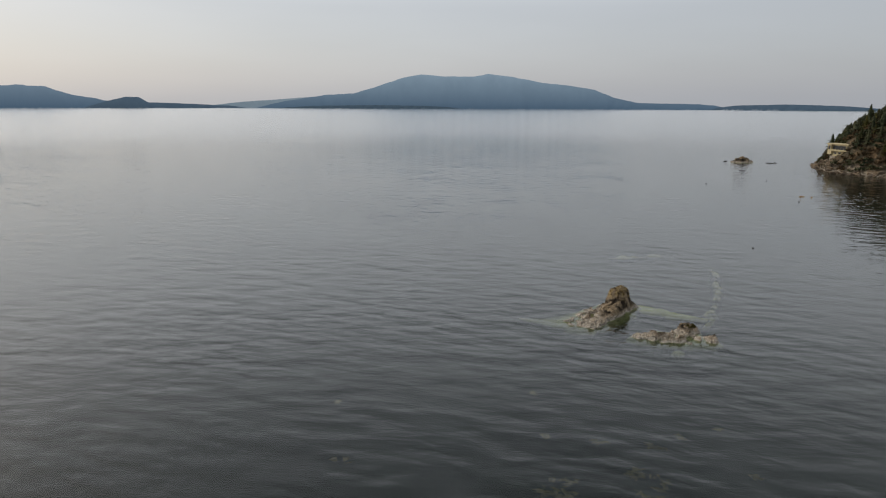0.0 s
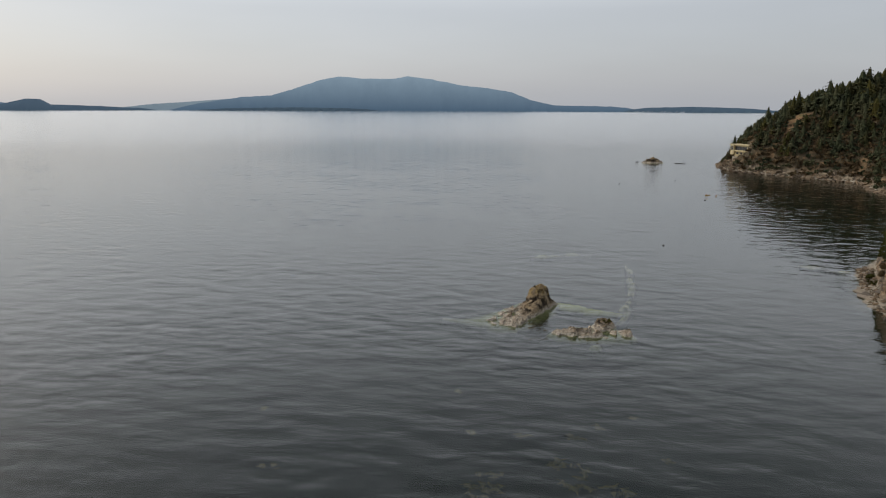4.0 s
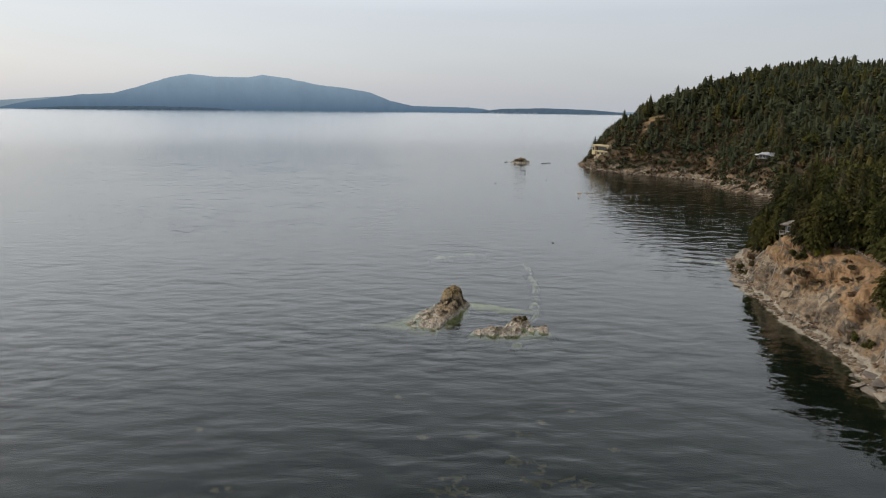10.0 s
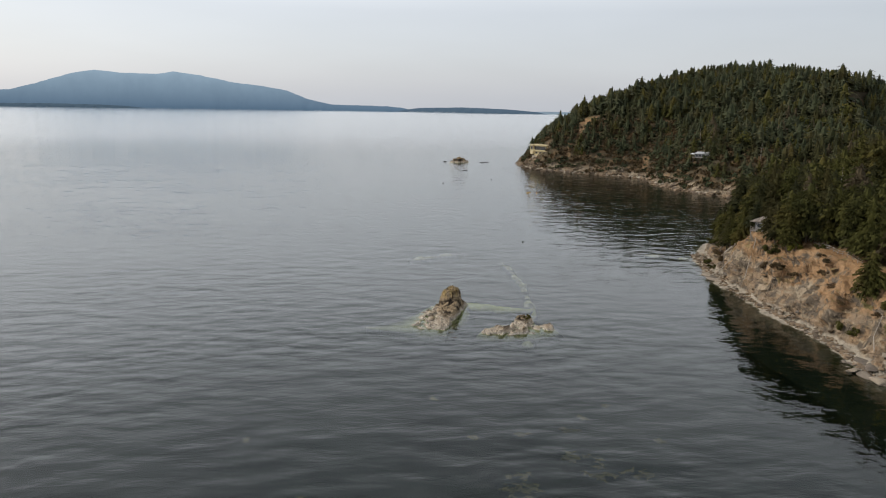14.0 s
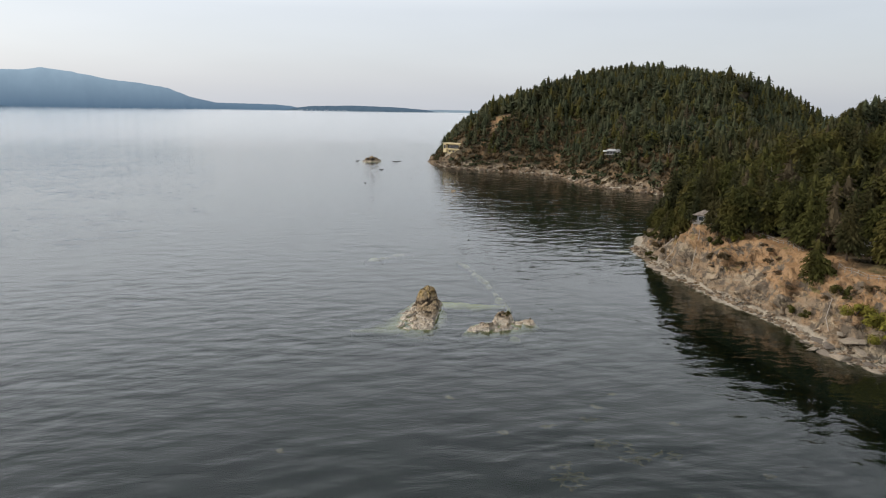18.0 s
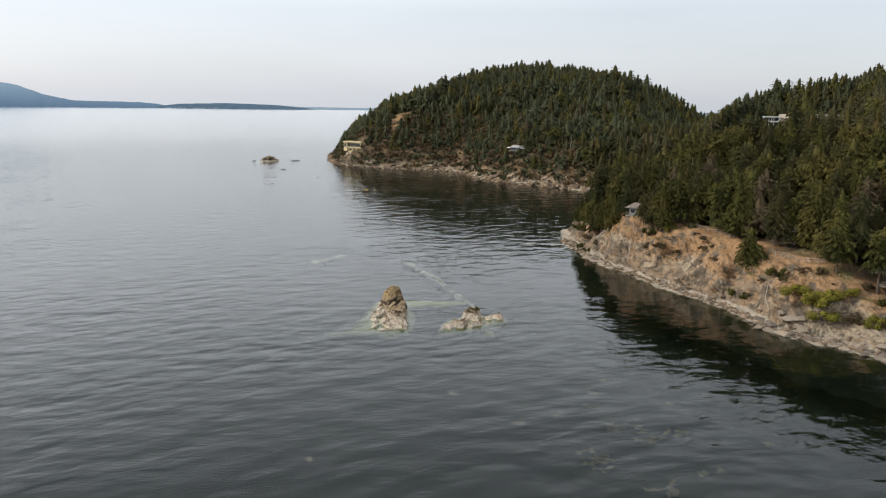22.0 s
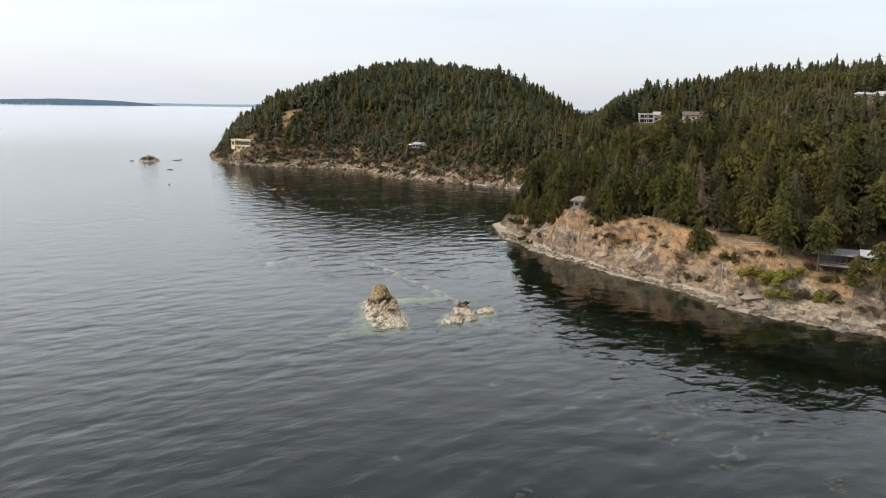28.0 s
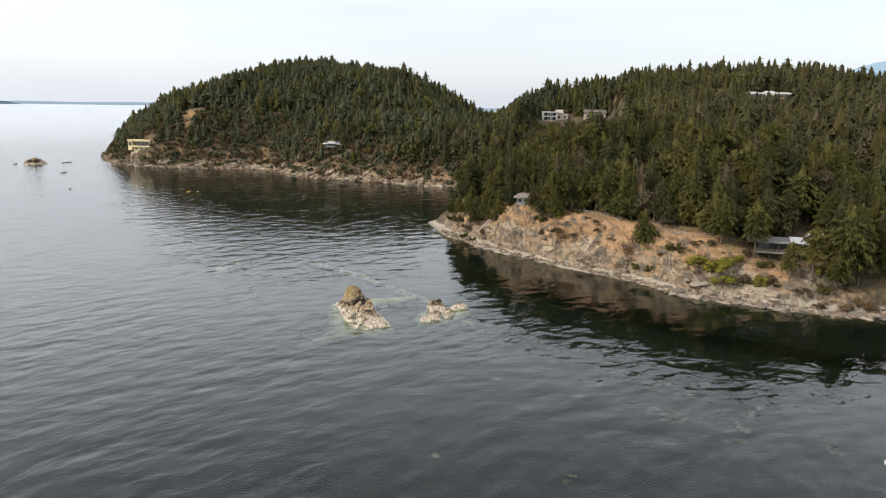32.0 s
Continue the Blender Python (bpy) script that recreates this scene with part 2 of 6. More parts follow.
def terrain_material():
    """Bare rock, dry grass and leaf litter, with the pale band that the tides bleach at the foot."""
    k = Mat("coastal_ground", 0.9, 0, 0.15)
    z, up = k.xyz("Z"), k.xyz("Z", "Normal")
    grain = k.noise(0.9, 6, 0.65)
    broad = k.noise(0.11, 4, 0.6, shift=5.0)
    crack = k.range(k.math("ADD", k.voronoi(0.5, "DISTANCE_TO_EDGE", (1, 0.7, 0.5)), k.math("MULTIPLY", k.noise(0.8, 3), 0.22)), 0.08, 0.16)
    grey = k.mix(grain, (0.075, 0.060, 0.043), (0.34, 0.27, 0.185))
    tan = k.mix(grain, (0.16, 0.087, 0.040), (0.52, 0.315, 0.158))
    strata = k.noise(0.55, 5, 0.65, (0.45, 0.45, 2.0), shift=31.0)
    pale = k.mix(grain, (0.19, 0.15, 0.10), (0.46, 0.37, 0.25))
    rock = k.mix(k.range(broad, 0.44, 0.56), grey, k.mix(0.5, grey, tan))
    rock = k.mix(k.range(strata, 0.50, 0.62), rock, pale)
    rock = k.mix(k.range(strata, 0.36, 0.46, 1.0, 0.0), rock, k.mix(0.7, rock, (0.045, 0.036, 0.028)))
    # each slab of the jointed rock has its own tone
    block = k.voronoi(0.19, "F1", (1.0, 0.75, 1.5), "Color")
    tone = k.nt.nodes.new("ShaderNodeSeparateColor")
    k.link(block, tone.inputs[0])
    rock = k.mix(k.range(tone.outputs[0], 0.30, 0.75, 0.45, 1.0), k.mix(grain, (0.125, 0.098, 0.072), (0.31, 0.245, 0.18)), rock)
    rock = k.mix(k.range(tone.outputs[1], 0.62, 0.80, 0.0, 0.7), rock, k.mix(grain, (0.26, 0.205, 0.14), (0.50, 0.41, 0.29)))
    soil = k.range(k.math("ADD", z, k.math("MULTIPLY", k.math("SUBTRACT", k.noise(0.09, 4, 0.6, shift=40.0), 0.5), 22.0)), 5.0, 8.5)
    rock = k.mix(k.math("MULTIPLY", soil, 0.75), rock, tan)
    rock = k.mix(k.range(k.noise(0.33, 5, 0.6, shift=21.0), 0.48, 0.60), rock, k.mix(grain, (0.06, 0.048, 0.036), (0.20, 0.16, 0.118)))
    rock = k.mix(crack, k.mix(0.55, rock, (0.05, 0.042, 0.035)), rock)
    grass = k.mix(k.noise(0.6, 5, 0.7), (0.15, 0.080, 0.036), (0.475, 0.285, 0.138))
    grass = k.mix(k.range(k.noise(0.17, 3, 0.5, shift=9.0), 0.50, 0.66), grass, (0.16, 0.14, 0.055))
    wants = k.math("ADD", up, k.math("MULTIPLY", k.math("SUBTRACT", k.noise(0.22, 4, 0.6, shift=2.0), 0.5), 0.9))
    surface = k.mix(k.math("MULTIPLY", k.range(wants, 0.66, 0.92), k.math("MULTIPLY", soil, 0.85)), rock, grass)
    litter = k.mix(grain, (0.05, 0.042, 0.028), (0.11, 0.085, 0.05))
    x = k.xyz("X")
    inland = k.range(k.math("ADD", x, k.math("MULTIPLY", k.noise(0.12, 3), 8.0)), 93.0, 99.0)
    upslope = k.range(k.math("ADD", z, k.math("MULTIPLY", k.noise(0.07, 3), 12.0)), 8.5, 13.0)
    north = k.range(k.xyz("Y"), 100.0, 130.0)
    inland = k.math("ADD", k.math("MULTIPLY", inland, k.math("SUBTRACT", 1.0, north)), k.math("MULTIPLY", upslope, north))
    bald = k.nt.nodes.new("ShaderNodeVectorMath")
    bald.operation = "DISTANCE"
    bald.inputs[1].default_value = (131.0, 379.0, 31.0)
    k.link(k.geo.outputs["Position"], bald.inputs[0])
    inland = k.math("MULTIPLY", inland, k.range(bald.outputs["Value"], 9.0, 13.0))
    surface = k.mix(inland, surface, k.mix(k.range(broad, 0.48, 0.62), litter, k.mix(0.35, litter, tan)))
    tide = k.math("ADD", z, k.math("MULTIPLY", k.noise(0.5, 4), 1.3))
    bleached = k.mix(grain, (0.17, 0.145, 0.11), (0.52, 0.455, 0.355))
    surface = k.mix(k.range(tide, 1.4, 2.1), bleached, surface)
    weed = k.mix(grain, (0.055, 0.055, 0.025), (0.13, 0.115, 0.055))
    surface = k.mix(k.range(tide, 0.35, 0.85), weed, surface)
    # the water's dimming with depth, painted into the ground's colour
    surface = k.mix(k.range(z, -1.3, -0.25), (0.020, 0.028, 0.019), surface)
    k.colour(surface)
    k.bump(k.math("ADD", k.noise(1.6, 6, 0.7), k.math("MULTIPLY", crack, 0.35)), 0.9, 0.5)
    return k.m


def rock_material(name, dark_from=0.455):
    """Sea-washed rock: white barnacles low down, brown stone over them, ochre lichen on the crowns."""
    k = Mat(name, 0.9, 0, 0.2)
    z = k.xyz("Z")
    grain = k.noise(1.3, 6, 0.7)
    stone = k.mix(grain, (0.095, 0.066, 0.040), (0.54, 0.41, 0.255))
    pale = k.mix(k.range(k.noise(4.0, 6, 0.75), 0.36, 0.62), (0.20, 0.155, 0.11), (0.74, 0.65, 0.52))
    tide = k.math("ADD", z, k.math("MULTIPLY", k.math("SUBTRACT", k.noise(0.8, 4, 0.6), 0.5), 2.2))
    c = k.mix(k.range(tide, 0.1, 1.3), pale, stone)
    # near-black patches at random: fissure darkness put into the colour
    dark_patch = k.math("MULTIPLY", k.range(k.noise(0.42, 6, 0.68, shift=13.0), dark_from, dark_from + 0.10), k.range(z, 0.5, 1.2))
    c = k.mix(dark_patch, c, k.mix(grain, (0.018, 0.014, 0.010), (0.075, 0.055, 0.036)))
    ochre = k.mix(k.range(k.noise(3.0, 5), 0.36, 0.64), (0.11, 0.065, 0.020), (0.50, 0.37, 0.17))
    c = k.mix(k.math("MULTIPLY", k.range(z, 2.2, 3.6), k.range(k.noise(0.9, 5, 0.65), 0.42, 0.56)), c, ochre)
    lines = k.range(k.math("ADD", k.voronoi(0.5, "DISTANCE_TO_EDGE", (1, 1.4, 1.3)), k.math("MULTIPLY", k.noise(1.2, 4), 0.3)), 0.13, 0.20)
    c = k.mix(lines, k.mix(0.6, c, (0.04, 0.03, 0.025)), c)
    sunk = k.mix(k.noise(0.8, 4), (0.36, 0.40, 0.16), (0.78, 0.78, 0.46))
    c = k.mix(k.range(z, -0.12, 0.08), sunk, c)
    # light lost in deeper water, put into the drowned rock's colour
    c = k.mix(k.range(z, -1.15, -0.1), (0.016, 0.025, 0.016), c)
    k.colour(c)
    k.bump(k.math("ADD", k.noise(2.6, 6, 0.7), k.math("MULTIPLY", lines, 0.5)), 0.9, 0.25)
    return k.m


def boulder_material():
    k = Mat("shore_stone", 0.9, 0, 0.2)
    grain = k.noise(1.7, 6, 0.7)
    a = k.mix(grain, (0.15, 0.122, 0.090), (0.42, 0.35, 0.265))
    b = k.mix(grain, (0.075, 0.063, 0.052), (0.23, 0.19, 0.15))
    k.colour(k.mix(k.range(k.random(), 0.45, 0.75), a, b))
    k.bump(k.noise(3.0, 6, 0.7), 0.8, 0.15)
    return k.m


def foliage(name, dark, light, tint, island=True):
    k = Mat(name, 0.85, 0, 0.12)
    stand = k.noise(0.085, 2, 0.5)
    tree = k.range(k.noise(0.21, 1.5, 0.5, (1, 1, 0.3), shift=7.0), 0.34, 0.66)
    tuft = k.random(True) if island else k.noise(0.9, 3)
    amount = k.math("ADD", k.math("MULTIPLY", tuft, 0.24), k.math("ADD", k.math("MULTIPLY", k.noise(0.7, 3), 0.34), k.math("MULTIPLY", tree, 0.42)))
    c = k.mix(amount, dark, light)
    c = k.mix(k.range(stand, 0.46, 0.66, 0.0, 0.6), c, tint)
    c = k.mix(k.math("MULTIPLY", k.random(), 0.45), c, k.mix(0.5, c, tint))
    k.colour(c)
    return k.m


def bark_material(name, a, b):
    k = Mat(name, 0.95, 0, 0.1)
    g = k.noise(2.0, 5, 0.7, (1, 1, 0.25))
    k.colour(k.mix(g, a, b))
    k.bump(g, 0.5, 0.05)
    return k.m


def painted_haze_material(name, low, high, top):
    """Distant land: the haze of miles of air is painted in as glowing blue."""
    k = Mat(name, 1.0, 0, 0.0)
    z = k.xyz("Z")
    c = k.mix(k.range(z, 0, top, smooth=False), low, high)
    # paler with height, as the haze would make it
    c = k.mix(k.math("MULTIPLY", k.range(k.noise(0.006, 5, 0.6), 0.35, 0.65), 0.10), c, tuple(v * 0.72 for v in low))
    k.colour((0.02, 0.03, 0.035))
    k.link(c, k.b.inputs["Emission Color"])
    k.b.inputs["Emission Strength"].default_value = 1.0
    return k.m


M_WATER, M_GROUND, M_ROCK, M_STONE = water_material(), terrain_material(), rock_material("sea_rock"), boulder_material()
M_FIR = foliage("fir_needles", (0.016, 0.020, 0.006), (0.081, 0.079, 0.019), (0.099, 0.079, 0.021))
M_FIR4 = foliage("grey_fir_needles", (0.014, 0.018, 0.010), (0.062, 0.064, 0.027), (0.078, 0.066, 0.027))
M_FIR_DARK = foliage("dark_fir_needles", (0.012, 0.016, 0.006), (0.054, 0.054, 0.020), (0.067, 0.054, 0.020))
M_FIR2 = foliage("far_fir_needles", (0.018, 0.026, 0.015), (0.078, 0.086, 0.041), (0.088, 0.080, 0.039))
M_FIR3 = foliage("olive_fir_needles", (0.015, 0.016, 0.006), (0.066, 0.059, 0.017), (0.080, 0.060, 0.018))
M_LEAF = foliage("broad_leaves", (0.028, 0.032, 0.008), (0.092, 0.092, 0.022), (0.112, 0.088, 0.024))
M_BUSH = foliage("bright_bush_leaves", (0.060, 0.060, 0.010), (0.200, 0.185, 0.030), (0.24, 0.19, 0.035))
M_SCRUB = foliage("scrub_leaves", (0.035, 0.028, 0.015), (0.123, 0.086, 0.042), (0.136, 0.082, 0.041))
M_DEAD = foliage("dead_needles", (0.040, 0.031, 0.018), (0.105, 0.080, 0.044), (0.090, 0.070, 0.040))
M_BARK = bark_material("fir_bark", (0.055, 0.040, 0.030), (0.17, 0.13, 0.10))
M_SNAG = bark_material("bleached_wood", (0.20, 0.17, 0.135), (0.44, 0.39, 0.33))
# far land colours with haze painted in; they glow by themselves
M_FAR1 = painted_haze_material("hazy_mountain", (0.088, 0.145, 0.220), (0.310, 0.415, 0.515), 235)
M_FAR2 = painted_haze_material("hazy_shore", (0.070, 0.108, 0.155), (0.090, 0.135, 0.190), 60)
M_FAR3 = painted_haze_material("hazier_hills", (0.22, 0.29, 0.35), (0.30, 0.37, 0.43), 120)
M_FAR4 = painted_haze_material("hazy_wooded_point", (0.055, 0.085, 0.120), (0.085, 0.125, 0.165), 40)


# ---- helpers for meshes ----
def mesh_from(name, verts, faces, mats, smooth=False):
    me = bpy.data.meshes.new(name)
    me.from_pydata([tuple(v) for v in verts], [], [tuple(f) for f in faces])
    for m in mats if isinstance(mats, (list, tuple)) else [mats]:
        me.materials.append(m)
    if smooth:
        me.polygons.foreach_set("use_smooth", [True] * len(me.polygons))
    return me


def tri_mesh(name, v, mat):
    """A mesh of loose triangles from an array of shape (n, 3, 3)."""
    v = np.asarray(v, np.float32).reshape(-1, 3)
    n = len(v) // 3
    me = bpy.data.meshes.new(name)
    me.vertices.add(len(v))
    me.vertices.foreach_set("co", v.ravel())
    me.loops.add(len(v))
    me.loops.foreach_set("vertex_index", np.arange(len(v), dtype=np.int32))
    me.polygons.add(n)
    me.polygons.foreach_set("loop_start", np.arange(0, len(v), 3, dtype=np.int32))
    me.materials.append(mat)
    me.update()
    return me


def part(name, bm, material, parent, label=""):
    me = bpy.data.meshes.new(name)
    bm.to_mesh(me)
    bm.free()
    me.materials.append(material)
    ob = new(name, me)
    ob.parent = parent
    return tagged(ob, label)


def part_mesh(name, me, parent, label=""):
    ob = new(name, me)
    ob.parent = parent
    return tagged(ob, label)


def box(bm, x0, y0, z0, x1, y1, z1, bevel=0.0):
    vs = [bm.verts.new((x, y, z)) for z in (z0, z1) for x, y in ((x0, y0), (x1, y0), (x1, y1), (x0, y1))]
    for f in ((3, 2, 1, 0), (4, 5, 6, 7), (0, 1, 5, 4), (1, 2, 6, 5), (2, 3, 7, 6), (3, 0, 4, 7)):
        bm.faces.new([vs[i] for i in f])
    if bevel:
        es = list({e for v in vs for e in v.link_edges})
        bmesh.ops.bevel(bm, geom=es, offset=bevel, segments=1, affect="EDGES")
    return bm


def boxes(*rows, bevel=0.0):
    bm = bmesh.new()
    for r in rows:
        box(bm, *r, bevel=0.0)
    if bevel:
        bmesh.ops.bevel(bm, geom=bm.edges[:], offset=bevel, segments=1, affect="EDGES")
    return bm


def tube(points, radii, sides=7):
    """A tapered, bent round bar through the points."""
    bm = bmesh.new()
    rings = []
    for i, (p, r) in enumerate(zip(points, radii)):
        p = Vector(p)
        a = Vector(points[max(i - 1, 0)])
        b = Vector(points[min(i + 1, len(points) - 1)])
        q = (b - a).to_track_quat("Z", "Y")
        rings.append([bm.verts.new(p + q @ Vector((r * math.cos(k * math.tau / sides), r * math.sin(k * math.tau / sides), 0))) for k in range(sides)])
    for a, b in zip(rings, rings[1:]):
        for k in range(sides):
            bm.faces.new((a[k], a[(k + 1) % sides], b[(k + 1) % sides], b[k]))
    bm.faces.new(rings[0][::-1])
    bm.faces.new(rings[-1])
    return bm


def join(*bms):
    out = bmesh.new()
    for b in bms:
        me = bpy.data.meshes.new("join")
        b.to_mesh(me)
        b.free()
        out.from_mesh(me)
        bpy.data.meshes.remove(me)
    return out


# ---- the lie of the land ----
SHORE = [(82, 61), (77, 40), (73.5, 22), (72.5, 5), (73, -11), (73, -28), (70.5, -42), (71, -50), (74, -58), (77, -66), (80, -77), (88, -84), (104, -92),
         (150, -112), (260, -150), (420, -240), (620, -260), (720, -80), (660, 120), (560, 240), (500, 310), (490, 400), (500, 500), (440, 590), (310, 640),
         (180, 600), (118, 520), (100, 470), (90, 425), (88, 400), (91, 373), (110, 350), (132, 334), (152, 310), (149, 275), (151, 250), (156, 228), (173, 196),
         (178, 172), (190, 155), (188, 130), (150, 105), (112, 88), (94, 78)]


def shore_distance(x, y):
    """Metres from the waterline, positive on land."""
    x, y = np.asarray(x, float), np.asarray(y, float)
    best, inside = np.full(x.shape, 1e9), np.zeros(x.shape, bool)
    for (ax, ay), (bx, by) in zip(SHORE, SHORE[1:] + SHORE[:1]):
        dx, dy = bx - ax, by - ay
        t = np.clip(((x - ax) * dx + (y - ay) * dy) / (dx * dx + dy * dy), 0, 1)
        best = np.minimum(best, np.hypot(x - ax - t * dx, y - ay - t * dy))
        cross = (ay > y) != (by > y)
        if dy:
            inside ^= cross & (x < ax + (y - ay) * dx / dy)
    return np.where(inside, best, -best)


def step(v, a, b):
    t = np.clip((np.asarray(v, float) - a) / (b - a), 0, 1)
    return t * t * (3 - 2 * t)


RIDGE_HEAD = [(150, 382, 43), (210, 420, 62), (286, 462, 75), (348, 442, 69), (392, 428, 61), (404, 376, 47), (415, 330, 38)]
RIDGE_HILL = [(398, 296, 49), (390, 262, 60), (388, 225, 62), (388, 180, 63), (388, 110, 63), (384, 60, 63), (396, 0, 57), (430, -90, 48), (520, -180, 30)]


def ridge_cap(x, y, line, front, back):
    """Height under a crest line that falls away at its own rate before and behind it."""
    best, high = np.full(x.shape, 1e9), np.zeros(x.shape)
    for (ax, ay, az), (bx, by, bz) in zip(line, line[1:]):
        dx, dy = bx - ax, by - ay
        t = np.clip(((x - ax) * dx + (y - ay) * dy) / (dx * dx + dy * dy), 0, 1)
        px, py = x - ax - t * dx, y - ay - t * dy
        r = np.hypot(px, py)
        left = dx * py - dy * px > 0
        h = az + t * (bz - az) - r * np.where(left, back, front)
        high = np.where(r < best, h, high)
        best = np.minimum(best, r)
    return high


def soft_min(a, b, k=5.0):
    return -k * np.logaddexp(-a / k, -b / k)


def smooth_height(x, y, d):
    x, y, d = np.asarray(x, float), np.asarray(y, float), np.asarray(d, float)
    south = step(y, -42, -55)
    top = 14.7 - 5.2 * step(y, -42, -57) - 2.5 * step(y, 28, 56)
    face = 1 - np.exp(-(np.maximum(d - 2.0, 0) / (3.7 + 5.5 * south)) ** 1.25)
    bluff = top * (0.66 * face + 0.34 * step(d, 4.0 + 2 * south, 16.0 + 4 * south)) + 105 * (1 - np.exp(-np.maximum(d - 30, 0) / 175))
    bluff = soft_min(bluff, ridge_cap(x, y, RIDGE_HILL, 0.14, 0.5) + 1.0)
    head = 92 * (1 - np.exp(-np.maximum(d - 2.0, 0) / 62))
    head = soft_min(head, ridge_cap(x, y, RIDGE_HEAD, 0.11, 0.27) + 1.0)
    w = step(y - 0.75 * (x - 150), 70, 160)
    h = bluff * (1 - w) + head * w
    # the saddle between the two hills, along the line of the inner bay
    across = (x + 95) * 0.690 - (y + 132) * 0.724
    h = h - 9 * np.exp(-(across / 26) ** 2) * step(x, 215, 300)
    # gentler ground before the houses that look out over the bay
    band = y - 0.80 * (x - 350)
    mask = step(band, 150, 172) * (1 - step(band, 236, 258)) * step(x, 190, 225)
    h = h + (soft_min(h, 20 + 0.10 * (x - 220) + 0.75 * np.maximum(x - 362, 0), 2.5) - h) * mask
    band = y - 0.44 * (x - 290)
    mask = step(band, 12, 24) * (1 - step(band, 68, 80)) * step(x, 190, 215) * (1 - step(x, 286, 296))
    h = h + (soft_min(h, 43.5 + 0.13 * (x - 240), 2.5) - h) * mask
    # level ground cut into the hill for the houses
    for hx, hy, hz, r in ((349, 224, 34.5, 15), (356, 192, 34.5, 14), (294, 38, 52.5, 17), (301, 62, 52.0, 8), (93, 384.5, 6.0, 9), (86.5, 20.0, 14.2, 8.5)):
        h = h + (hz - h) * np.exp(-(((x - hx) ** 2 + (y - hy) ** 2) / r ** 2) ** 2)
    shelf = np.clip(0.14 * d + 0.1, -0.5, 0.55)
    h = np.where(d > 0, np.maximum(h, 0) + shelf, 0.1 + 0.30 * d)
    return np.maximum(h, -7.0)


FIELD = {}


def ground_at(x, y):
    """Height of the built ground, between its grid points."""
    xs, ys, Z = FIELD["x"], FIELD["y"], FIELD["z"]
    j, i = int(np.clip(np.searchsorted(xs, x) - 1, 0, len(xs) - 2)), int(np.clip(np.searchsorted(ys, y) - 1, 0, len(ys) - 2))
    u, v = (x - xs[j]) / (xs[j + 1] - xs[j]), (y - ys[i]) / (ys[i + 1] - ys[i])
    return float((Z[i, j] * (1 - u) + Z[i, j + 1] * u) * (1 - v) + (Z[i + 1, j] * (1 - u) + Z[i + 1, j + 1] * u) * v)


